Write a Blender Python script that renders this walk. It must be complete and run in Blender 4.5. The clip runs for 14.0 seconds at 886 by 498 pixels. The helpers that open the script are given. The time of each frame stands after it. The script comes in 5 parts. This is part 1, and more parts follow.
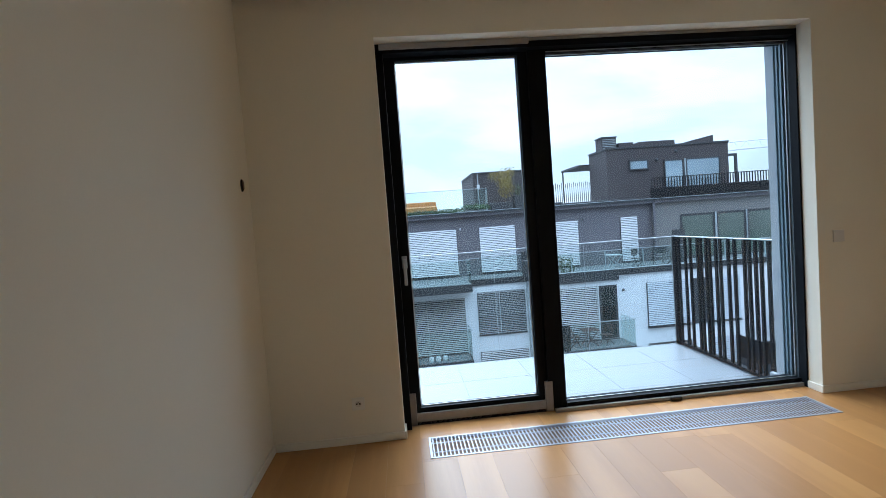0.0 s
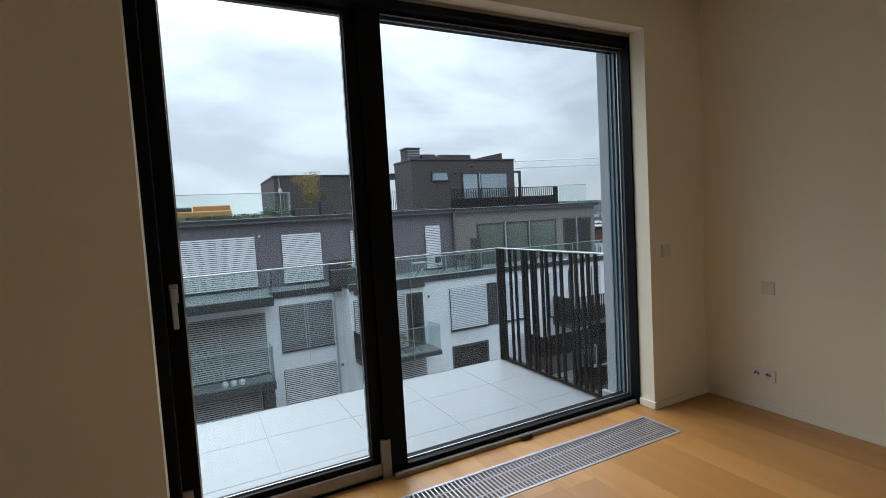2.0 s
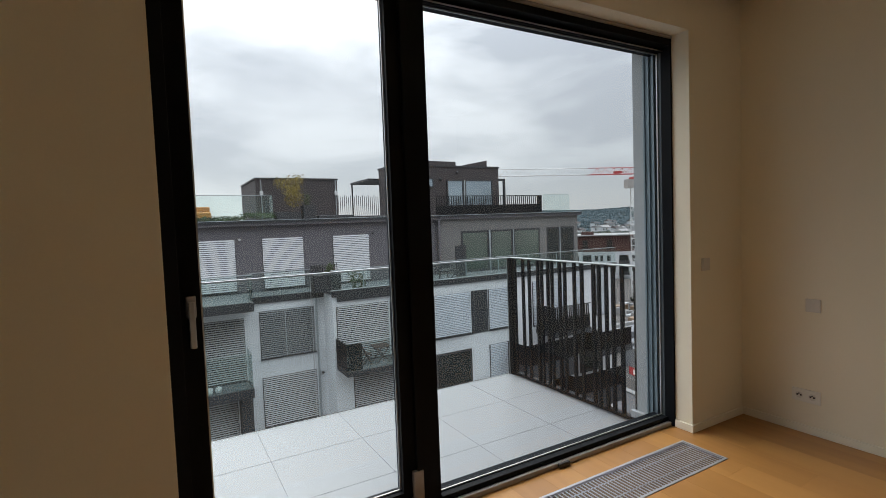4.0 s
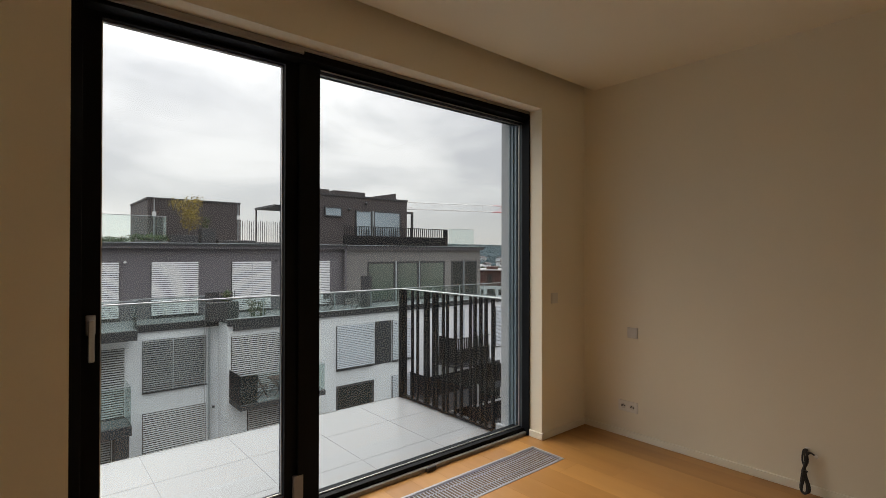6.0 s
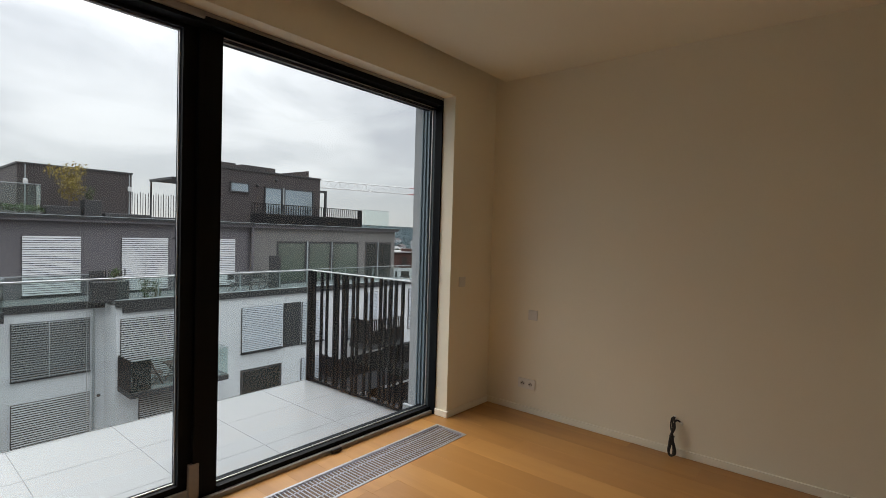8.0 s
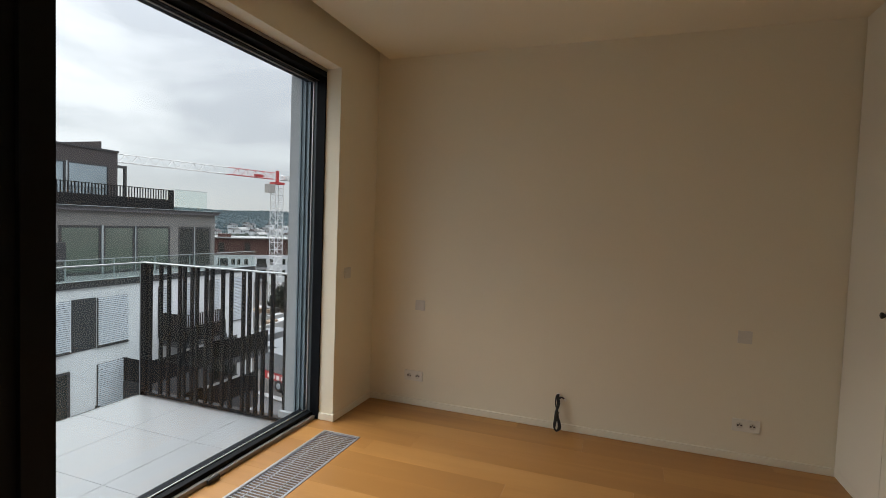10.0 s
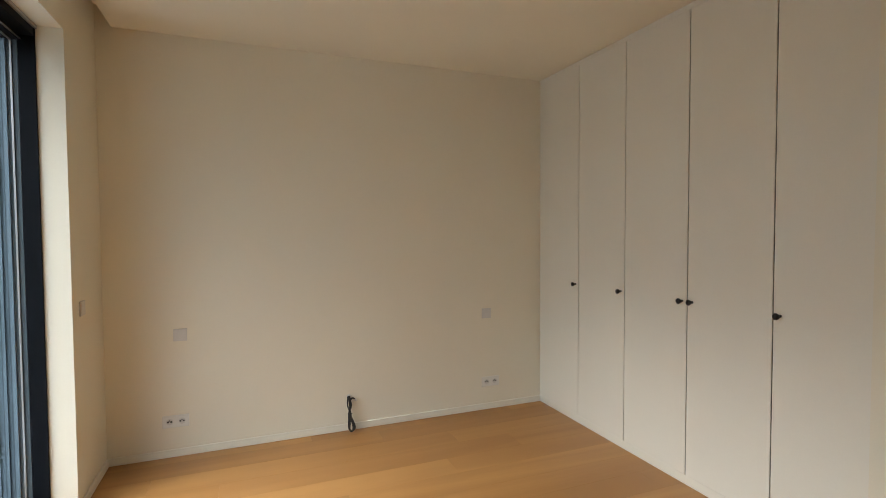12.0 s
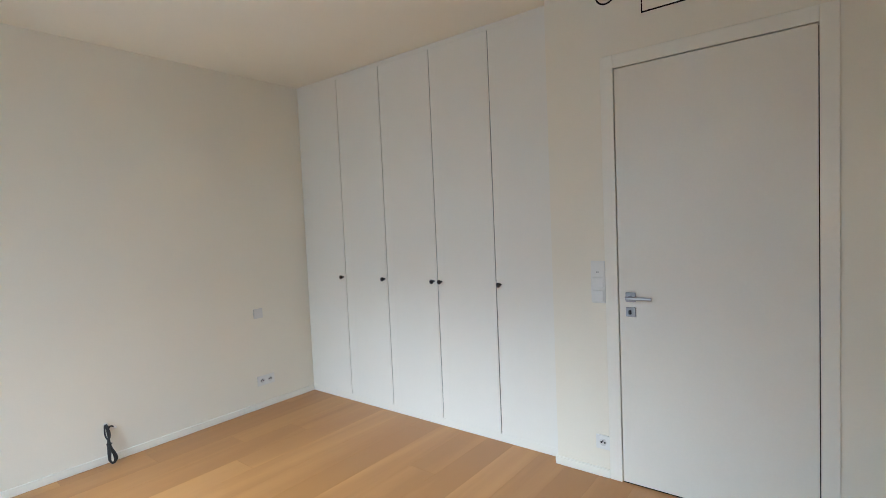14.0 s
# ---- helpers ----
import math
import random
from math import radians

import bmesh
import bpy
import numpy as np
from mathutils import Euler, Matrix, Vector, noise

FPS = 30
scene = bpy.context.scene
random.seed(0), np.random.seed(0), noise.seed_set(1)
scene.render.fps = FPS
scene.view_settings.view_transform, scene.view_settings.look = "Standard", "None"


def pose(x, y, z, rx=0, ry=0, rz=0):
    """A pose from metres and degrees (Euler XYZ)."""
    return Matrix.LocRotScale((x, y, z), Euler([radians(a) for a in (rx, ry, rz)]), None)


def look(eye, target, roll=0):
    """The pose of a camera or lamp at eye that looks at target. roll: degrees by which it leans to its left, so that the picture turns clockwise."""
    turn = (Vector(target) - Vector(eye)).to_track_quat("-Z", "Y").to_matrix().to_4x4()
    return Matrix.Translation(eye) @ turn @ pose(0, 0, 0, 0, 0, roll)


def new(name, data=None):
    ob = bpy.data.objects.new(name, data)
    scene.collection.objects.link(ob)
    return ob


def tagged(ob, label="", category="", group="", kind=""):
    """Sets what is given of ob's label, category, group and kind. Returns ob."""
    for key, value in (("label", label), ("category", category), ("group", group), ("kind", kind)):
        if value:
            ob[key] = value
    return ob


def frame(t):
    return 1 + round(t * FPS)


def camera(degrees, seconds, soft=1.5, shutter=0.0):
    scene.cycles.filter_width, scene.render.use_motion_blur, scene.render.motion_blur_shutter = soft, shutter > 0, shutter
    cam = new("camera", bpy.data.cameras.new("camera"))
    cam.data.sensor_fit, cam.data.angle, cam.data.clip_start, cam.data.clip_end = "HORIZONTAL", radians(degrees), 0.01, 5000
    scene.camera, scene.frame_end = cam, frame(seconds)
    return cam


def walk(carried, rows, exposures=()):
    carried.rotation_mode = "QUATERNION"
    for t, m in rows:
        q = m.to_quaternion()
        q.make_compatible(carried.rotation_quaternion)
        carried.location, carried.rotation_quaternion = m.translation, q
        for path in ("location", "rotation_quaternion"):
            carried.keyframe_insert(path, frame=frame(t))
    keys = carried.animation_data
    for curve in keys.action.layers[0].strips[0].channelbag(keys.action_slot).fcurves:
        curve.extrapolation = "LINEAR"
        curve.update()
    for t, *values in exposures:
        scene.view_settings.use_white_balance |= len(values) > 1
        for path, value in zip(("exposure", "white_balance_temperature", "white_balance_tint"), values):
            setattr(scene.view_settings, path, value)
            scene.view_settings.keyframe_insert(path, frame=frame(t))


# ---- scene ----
LENS, SKY, ZENITH = 84.1, 0.37, 5.9
cam = camera(LENS, 14.0, 0.75)
PATH = [
    (0, (0.04, 1.850, 1.345), (0.198, 3.841, 1.239), -4.3),
    (0.5, (0.035, 1.905, 1.384), (0.514, 3.843, 1.254), -3.8),
    (1, (0.117, 2.124, 1.374), (0.757, 4.014, 1.241), -3.1),
    (1.5, (0.15, 2.381, 1.356), (0.842, 4.254, 1.235), -2.3),
    (2, (0.12, 2.675, 1.37), (1.03, 4.451, 1.24), -3.3),
    (3.2, (0.03, 3.06, 1.385), (0.99, 4.80, 1.275), -2.4),
    (4.5, (-0.099, 2.964, 1.389), (0.959, 4.658, 1.287), -1.5),
    (5, (-0.143, 2.799, 1.411), (1.058, 4.396, 1.324), -1.4),
    (5.5, (-0.132, 2.648, 1.419), (1.157, 4.178, 1.422), -1.4),
    (6, (-0.17, 2.573, 1.413), (1.123, 4.098, 1.426), 0.1),
    (6.5, (-0.184, 2.548, 1.422), (1.109, 4.073, 1.433), 0.2),
    (7, (-0.153, 2.506, 1.414), (1.141, 4.032, 1.391), 1.1),
    (8.2, (-0.175, 2.55, 1.428), (1.40, 3.78, 1.37), 1.6),
    (9.5, (-0.218, 2.844, 1.442), (1.503, 3.858, 1.342), 2.2),
    (10, (-0.21, 3.041, 1.429), (1.67, 3.717, 1.336), 2.1),
    (10.5, (-0.216, 3.264, 1.461), (1.724, 3.742, 1.362), 0.8),
    (11, (-0.241, 3.534, 1.473), (1.758, 3.543, 1.417), 0.4),
    (11.5, (-0.229, 3.816, 1.464), (1.722, 3.385, 1.381), 0.5),
    (12, (-0.247, 4.068, 1.466), (1.611, 3.333, 1.395), -0.3),
    (12.5, (-0.291, 4.277, 1.482), (1.38, 3.183, 1.389), -2.2),
    (13, (-0.312, 4.386, 1.497), (1.201, 3.083, 1.384), -2.2),
    (13.5, (-0.343, 4.448, 1.498), (1.029, 2.997, 1.39), -2.2),
    (14, (-0.379, 4.491, 1.474), (0.854, 2.92, 1.371), -2.5),
]
EXPOSURES = [
    (0, 1.10, 5300, 5), (1, 0.78, 5750, 7.5), (2, 0.54, 6250, 8.5), (4.5, 0.42, 7150, 13), (6, 0.54, 7600, 14.5), (7, 0.56, 7450, 14), (9.5, 0.62, 7050, 12), (10, 0.73, 7100, 12),
    (11, 0.96, 7100, 11), (11.5, 1.15, 7050, 10.5), (12, 1.66, 6350, 8), (12.5, 2.18, 5650, 7), (13, 2.26, 5600, 8), (13.5, 2.18, 5450, 8.5), (14, 2.13, 5150, 5.5),
]
walk(cam, [(t, look(eye, target, roll)) for t, eye, target, roll in PATH], EXPOSURES)

# ---------------------------------------------------------------- light
world = bpy.data.worlds.new("overcast_sky")
scene.world = world
world.use_nodes = True
wn, wl = world.node_tree.nodes, world.node_tree.links
wn.clear()
w_out = wn.new("ShaderNodeOutputWorld")
w_add = wn.new("ShaderNodeAddShader")
w_sky = wn.new("ShaderNodeTexSky")
w_sky.sky_type = 'NISHITA'
w_sky.sun_disc = False
w_sky.dust_density = 0.3
w_sky.ozone_density = 2.0
w_sky.sun_elevation = radians(42)
w_sky.sun_rotation = radians(-5)
w_b1 = wn.new("ShaderNodeBackground")
w_b1.inputs[1].default_value = 0.05
w_hs = wn.new("ShaderNodeHueSaturation")
w_hs.inputs["Saturation"].default_value = 0.2
wl.new(w_sky.outputs[0], w_hs.inputs["Color"])
wl.new(w_hs.outputs[0], w_b1.inputs[0])
w_tc = wn.new("ShaderNodeTexCoord")
w_map = wn.new("ShaderNodeMapping")
w_map.inputs["Scale"].default_value = (1.0, 1.0, 2.6)
w_map.inputs["Location"].default_value = (0.35, 0.1, 0.2)
wl.new(w_tc.outputs["Generated"], w_map.inputs[0])
w_n = wn.new("ShaderNodeTexNoise")
w_n.inputs["Scale"].default_value = 2.6
w_n.inputs["Detail"].default_value = 7
w_n.inputs["Roughness"].default_value = 0.52
w_n.inputs["Distortion"].default_value = 0.35
wl.new(w_map.outputs[0], w_n.inputs["Vector"])
w_r = wn.new("ShaderNodeValToRGB")
w_r.color_ramp.elements[0].position, w_r.color_ramp.elements[0].color = 0.43, (0.43, 0.455, 0.50, 1)
w_r.color_ramp.elements[1].position, w_r.color_ramp.elements[1].color = 0.62, (0.975, 0.99, 1.0, 1)
wl.new(w_n.outputs[0], w_r.inputs[0])
w_b2 = wn.new("ShaderNodeBackground")
wl.new(w_r.outputs[0], w_b2.inputs[0])
# an overcast dome: brightest overhead, as thick cloud is
w_sep = wn.new("ShaderNodeSeparateXYZ")
wl.new(w_tc.outputs["Generated"], w_sep.inputs[0])
w_sq = wn.new("ShaderNodeMath")
w_sq.operation = 'POWER'
w_cl = wn.new("ShaderNodeMath")
w_cl.operation = 'MAXIMUM'
w_cl.inputs[1].default_value = 0.0
wl.new(w_sep.outputs[2], w_cl.inputs[0])
wl.new(w_cl.outputs[0], w_sq.inputs[0])
w_sq.inputs[1].default_value = 2.2
w_ma = wn.new("ShaderNodeMath")
w_ma.operation = 'MULTIPLY_ADD'
wl.new(w_sq.outputs[0], w_ma.inputs[0])
w_ma.inputs[1].default_value = ZENITH
w_ma.inputs[2].default_value = SKY
wl.new(w_ma.outputs[0], w_b2.inputs[1])
wl.new(w_b1.outputs[0], w_add.inputs[0])
wl.new(w_b2.outputs[0], w_add.inputs[1])
wl.new(w_add.outputs[0], w_out.inputs[0])

sun = new("sun", bpy.data.lights.new("sun", 'SUN'))
sun.data.energy = 1.45
sun.data.angle = radians(46)
sun.data.color = (1.0, 0.97, 0.93)
sun.matrix_world = look((-2, 40, 33), (1, 4, 0))


# ---------------------------------------------------------------- materials
def material(name, color, rough=0.6, metal=0.0, var=0.06, scale=6.0, fine=60.0, bump=0.05, stretch=(1, 1, 1), piece=0.0, tint=None, spec=0.5):
    """Paint, render, metal: two scales of variation in colour and relief."""
    m = bpy.data.materials.new(name)
    m.use_nodes = True
    nd, lk = m.node_tree.nodes, m.node_tree.links
    b = nd["Principled BSDF"]
    tc = nd.new("ShaderNodeTexCoord")
    mp = nd.new("ShaderNodeMapping")
    mp.inputs["Scale"].default_value = stretch
    lk.new(tc.outputs["Object"], mp.inputs[0])
    n1, n2 = nd.new("ShaderNodeTexNoise"), nd.new("ShaderNodeTexNoise")
    n1.inputs["Scale"].default_value, n1.inputs["Detail"].default_value = scale, 4
    n2.inputs["Scale"].default_value, n2.inputs["Detail"].default_value = fine, 3
    lk.new(mp.outputs[0], n1.inputs["Vector"])
    lk.new(mp.outputs[0], n2.inputs["Vector"])
    mix = nd.new("ShaderNodeMath")
    mix.operation = 'MULTIPLY_ADD'
    lk.new(n2.outputs[0], mix.inputs[0])
    mix.inputs[1].default_value = 0.4
    lk.new(n1.outputs[0], mix.inputs[2])
    last = mix
    if piece:
        oi = nd.new("ShaderNodeObjectInfo")
        pm = nd.new("ShaderNodeMath")
        pm.operation = 'MULTIPLY_ADD'
        lk.new(oi.outputs["Random"], pm.inputs[0])
        pm.inputs[1].default_value = piece
        lk.new(mix.outputs[0], pm.inputs[2])
        last = pm
    rmp = nd.new("ShaderNodeMapRange")
    rmp.inputs["From Min"].default_value = 0.35
    rmp.inputs["From Max"].default_value = 1.05 + piece
    lk.new(last.outputs[0], rmp.inputs[0])
    c = nd.new("ShaderNodeMix")
    c.data_type = 'RGBA'
    lo = tint or tuple(v * (1 - 2 * var) for v in color)
    hi = tuple(min(1, v * (1 + var)) for v in color)
    c.inputs[6].default_value, c.inputs[7].default_value = (*lo, 1), (*hi, 1)
    lk.new(rmp.outputs[0], c.inputs[0])
    lk.new(c.outputs[2], b.inputs["Base Color"])
    b.inputs["Metallic"].default_value = metal
    b.inputs["Specular IOR Level"].default_value = spec
    rr = nd.new("ShaderNodeMapRange")
    rr.inputs["To Min"].default_value, rr.inputs["To Max"].default_value = max(0.02, rough - 0.06), min(1, rough + 0.06)
    lk.new(n1.outputs[0], rr.inputs[0])
    lk.new(rr.outputs[0], b.inputs["Roughness"])
    if bump:
        bp = nd.new("ShaderNodeBump")
        bp.inputs["Strength"].default_value = bump
        bp.inputs["Distance"].default_value = 0.004
        lk.new(mix.outputs[0], bp.inputs["Height"])
        lk.new(bp.outputs[0], b.inputs["Normal"])
    return m


def glass_material(name, tint, gloss=1.0, rough=0.0, body=0.0):
    """A thin pane: clear, with a Fresnel reflection."""
    m = bpy.data.materials.new(name)
    m.use_nodes = True
    nd, lk = m.node_tree.nodes, m.node_tree.links
    nd.clear()
    out = nd.new("ShaderNodeOutputMaterial")
    tr, gl, fr, mx = nd.new("ShaderNodeBsdfTransparent"), nd.new("ShaderNodeBsdfGlossy"), nd.new("ShaderNodeLayerWeight"), nd.new("ShaderNodeMixShader")
    tr.inputs[0].default_value = (*tint, 1)
    gl.inputs["Roughness"].default_value = rough
    pw = nd.new("ShaderNodeMath")
    pw.operation = 'POWER'
    fr.inputs[0].default_value = 0.5
    lk.new(fr.outputs["Facing"], pw.inputs[0])
    pw.inputs[1].default_value = 5.0
    ml = nd.new("ShaderNodeMath")
    ml.operation = 'MULTIPLY_ADD'
    ml.inputs[1].default_value = 0.8 * gloss
    ml.inputs[2].default_value = 0.03 * gloss
    lk.new(pw.outputs[0], ml.inputs[0])
    lk.new(ml.outputs[0], mx.inputs[0])
    lk.new(tr.outputs[0], mx.inputs[1])
    lk.new(gl.outputs[0], mx.inputs[2])
    last = mx
    if body:
        df, m2 = nd.new("ShaderNodeBsdfDiffuse"), nd.new("ShaderNodeMixShader")
        df.inputs[0].default_value = (0.55, 0.68, 0.66, 1)
        m2.inputs[0].default_value = body
        lk.new(mx.outputs[0], m2.inputs[1])
        lk.new(df.outputs[0], m2.inputs[2])
        last = m2
    lk.new(last.outputs[0], out.inputs[0])
    return m


def oak_material():
    """Oiled oak: plank tone, long soft bands, fine pores along y."""
    m = bpy.data.materials.new("oiled_oak")
    m.use_nodes = True
    nd, lk = m.node_tree.nodes, m.node_tree.links
    b = nd["Principled BSDF"]
    tc, mp, oi = nd.new("ShaderNodeTexCoord"), nd.new("ShaderNodeMapping"), nd.new("ShaderNodeObjectInfo")
    off = nd.new("ShaderNodeVectorMath")
    off.operation = 'MULTIPLY_ADD'
    cmb = nd.new("ShaderNodeCombineXYZ")
    for i in range(3):
        lk.new(oi.outputs["Random"], cmb.inputs[i])
    lk.new(cmb.outputs[0], off.inputs[0])
    off.inputs[1].default_value = (37, 53, 11)
    lk.new(tc.outputs["Object"], off.inputs[2])
    lk.new(off.outputs[0], mp.inputs[0])
    mp.inputs["Scale"].default_value = (1, 0.07, 1)
    n1, n2, n3 = (nd.new("ShaderNodeTexNoise") for _ in range(3))
    n1.inputs["Scale"].default_value, n1.inputs["Detail"].default_value, n1.inputs["Distortion"].default_value = 3.6, 3, 0.9
    n2.inputs["Scale"].default_value, n2.inputs["Detail"].default_value = 150, 3
    n3.inputs["Scale"].default_value = 1.6
    lk.new(mp.outputs[0], n1.inputs["Vector"])
    lk.new(mp.outputs[0], n2.inputs["Vector"])
    lk.new(tc.outputs["Object"], n3.inputs["Vector"])
    a1 = nd.new("ShaderNodeMath")
    a1.operation = 'MULTIPLY_ADD'
    lk.new(n2.outputs[0], a1.inputs[0])
    a1.inputs[1].default_value = 0.14
    lk.new(n1.outputs[0], a1.inputs[2])
    a2 = nd.new("ShaderNodeMath")
    a2.operation = 'MULTIPLY_ADD'
    lk.new(oi.outputs["Random"], a2.inputs[0])
    a2.inputs[1].default_value = 0.31
    lk.new(a1.outputs[0], a2.inputs[2])
    rp = nd.new("ShaderNodeValToRGB")
    e = rp.color_ramp.elements
    e[0].position, e[0].color = 0.50, (*OAK_DARK, 1)
    e[1].position, e[1].color = 1.0, (*OAK_LIGHT, 1)
    mid = e.new(0.72)
    mid.color = (*OAK_MID, 1)
    rng = nd.new("ShaderNodeMapRange")
    rng.inputs["From Min"].default_value, rng.inputs["From Max"].default_value = 0.0, 1.3
    lk.new(a2.outputs[0], rng.inputs[0])
    lk.new(rng.outputs[0], rp.inputs[0])
    lk.new(rp.outputs[0], b.inputs["Base Color"])
    rr = nd.new("ShaderNodeMapRange")
    rr.inputs["To Min"].default_value, rr.inputs["To Max"].default_value = 0.27, 0.37
    lk.new(n3.outputs[0], rr.inputs[0])
    lk.new(rr.outputs[0], b.inputs["Roughness"])
    b.inputs["Specular IOR Level"].default_value = 0.45
    bp = nd.new("ShaderNodeBump")
    bp.inputs["Strength"].default_value, bp.inputs["Distance"].default_value = 0.08, 0.0015
    lk.new(a1.outputs[0], bp.inputs["Height"])
    lk.new(bp.outputs[0], b.inputs["Normal"])
    return m


OAK_DARK, OAK_MID, OAK_LIGHT = (0.385, 0.185, 0.055), (0.49, 0.25, 0.079), (0.56, 0.308, 0.110)
M_WALL = material("cream_wall_paint", (0.85, 0.792, 0.645), 0.85, var=0.02, scale=1.2, fine=120, bump=0.06)
M_CEIL = material("white_ceiling_paint", (0.875, 0.815, 0.66), 0.9, var=0.02, scale=1.0, fine=140, bump=0.05)
M_TRIM = material("white_lacquer_trim", (0.865, 0.825, 0.705), 0.45, var=0.02, scale=3, bump=0.02)
M_WARD = material("white_lacquer_front", (0.84, 0.807, 0.705), 0.42, var=0.015, scale=2, fine=90, bump=0.03)
M_DOOR = material("white_door_foil", (0.82, 0.775, 0.66), 0.40, var=0.02, scale=2, fine=90, bump=0.03)
M_PLAST = material("white_plastic", (0.80, 0.78, 0.71), 0.35, var=0.02, bump=0.0)
M_PLAST2 = material("greyed_white_plastic", (0.69, 0.665, 0.61), 0.4, var=0.03, bump=0.0)
# a tone under the plate's: the well's shade is put into the colour
M_WELL = material("shaded_socket_well", (0.68, 0.66, 0.595), 0.5, var=0.03, bump=0.0)
M_HOLE = material("dark_recess", (0.008, 0.008, 0.008), 0.8, bump=0.0, spec=0.1)
M_OAK = oak_material()
M_FRAME = material("anthracite_window_profile", (0.004, 0.0055, 0.008), 0.55, var=0.15, scale=5, bump=0.02, spec=0.12)
M_ALU = material("anodised_aluminium", (0.55, 0.54, 0.52), 0.38, metal=1.0, var=0.06, scale=14, stretch=(0.3, 6, 6), bump=0.02)
M_COVER = material("grey_track_cover", (0.33, 0.31, 0.29), 0.5, metal=0.3, var=0.08, scale=9, bump=0.02)
M_STEEL = material("brushed_steel", (0.43, 0.42, 0.40), 0.32, metal=1.0, var=0.05, scale=30, stretch=(1, 1, 8), bump=0.02)
M_BLACK = material("black_enamel", (0.012, 0.011, 0.011), 0.35, var=0.1, bump=0.0)
M_CABLE = material("black_rubber_sheath", (0.018, 0.017, 0.016), 0.55, var=0.15, scale=40, bump=0.1)
M_GRILLE = material("white_grey_grille_bar", (0.46, 0.48, 0.52), 0.4, metal=0.5, var=0.06, scale=20, bump=0.02)
M_TRENCH = material("black_convector_trench", (0.015, 0.015, 0.017), 0.7, var=0.2, bump=0.05)
M_PANE = glass_material("window_glass", (0.82, 0.865, 0.90))
M_BALGLASS = glass_material("balustrade_glass", (0.955, 0.975, 0.97), 0.7)
M_FARGLASS = glass_material("far_balustrade_glass", (0.90, 0.945, 0.935), 0.6, body=0.008)
M_TILE = material("pale_porcelain_tile", (0.275, 0.278, 0.281), 0.30, var=0.03, scale=2.5, fine=40, bump=0.0, piece=0.1)
M_GROUT = material("grey_grout", (0.245, 0.248, 0.25), 0.9, bump=0.1)
M_SLAT = material("anthracite_steel_slat", (0.009, 0.009, 0.010), 0.6, var=0.15, scale=8, bump=0.03, spec=0.2)
M_HANDRAIL = material("stainless_handrail", (0.40, 0.41, 0.41), 0.4, metal=1.0, var=0.05, bump=0.02)
M_FACADE = material("pale_outside_render", (0.34, 0.355, 0.365), 0.9, var=0.04, scale=3, fine=90, bump=0.25)
M_RENDER_W = material("white_facade_render", (0.60, 0.612, 0.625), 0.9, var=0.06, scale=0.5, fine=25, bump=0.2)
M_RENDER_G = material("taupe_grey_facade_render", (0.126, 0.117, 0.126), 0.9, var=0.08, scale=0.5, fine=25, bump=0.2)
M_RENDER_L = material("light_taupe_facade_render", (0.165, 0.157, 0.150), 0.9, var=0.07, scale=0.5, fine=25, bump=0.2)
M_CLAD = material("dark_brown_cladding", (0.050, 0.041, 0.041), 0.75, var=0.12, scale=1.5, stretch=(1, 1, 0.2), fine=18, bump=0.15)
M_SLABEDGE = material("dark_slab_fascia", (0.028, 0.03, 0.033), 0.6, var=0.12, scale=1, bump=0.05)
M_FLASH = material("zinc_flashing", (0.38, 0.41, 0.42), 0.45, metal=0.6, var=0.08, scale=1, bump=0.03)
M_DECK = material("grey_terrace_paving", (0.13, 0.138, 0.14), 0.8, var=0.12, scale=1.5, bump=0.1)
M_BLIND_W = material("white_blind_slat", (0.57, 0.58, 0.59), 0.5, var=0.04, scale=2, bump=0.0)
M_BLIND_M = material("silver_blind_slat", (0.44, 0.475, 0.51), 0.5, var=0.04, scale=2, bump=0.0)
M_BLIND_G = material("grey_blind_slat", (0.40, 0.41, 0.415), 0.5, var=0.05, scale=2, bump=0.0)
M_BLIND_D = material("dark_blind_slat", (0.18, 0.19, 0.20), 0.5, var=0.05, scale=2, bump=0.0)
M_FARWIN = material("dark_far_window_glass", (0.018, 0.022, 0.021), 0.08, var=0.3, scale=0.7, bump=0.0, spec=0.4)
M_FARWIN_G = material("greenish_far_window_glass", (0.075, 0.098, 0.078), 0.08, var=0.25, scale=0.5, bump=0.0, spec=0.9)
M_FARWIN_S = material("sky_mirroring_glass", (0.30, 0.36, 0.40), 0.03, metal=0.7, var=0.2, scale=0.5, bump=0.0)
M_FARFRAME = material("dark_far_frame", (0.03, 0.03, 0.032), 0.5, bump=0.0)
M_LEAF = material("green_foliage", (0.06, 0.095, 0.03), 0.7, var=0.35, scale=2, bump=0.0)
M_LEAF_A = material("autumn_yellow_foliage", (0.27, 0.20, 0.04), 0.7, var=0.35, scale=2, bump=0.0)
M_LEAF_D = material("dark_tree_foliage", (0.013, 0.021, 0.014), 0.8, var=0.4, scale=0.4, bump=0.0)
M_BARK = material("grey_brown_bark", (0.12, 0.09, 0.06), 0.9, var=0.2, scale=8, bump=0.3)
M_POT = material("dark_planter_box", (0.035, 0.035, 0.037), 0.7, var=0.15, bump=0.05)
M_ORANGE = material("orange_brown_wood", (0.45, 0.20, 0.045), 0.6, var=0.15, scale=2, bump=0.05)
M_TEAK = material("reddish_folding_furniture_wood", (0.055, 0.032, 0.026), 0.6, var=0.2, bump=0.05)
M_CRANE_W = material("white_crane_paint", (0.55, 0.55, 0.545), 0.5, var=0.05, bump=0.0)
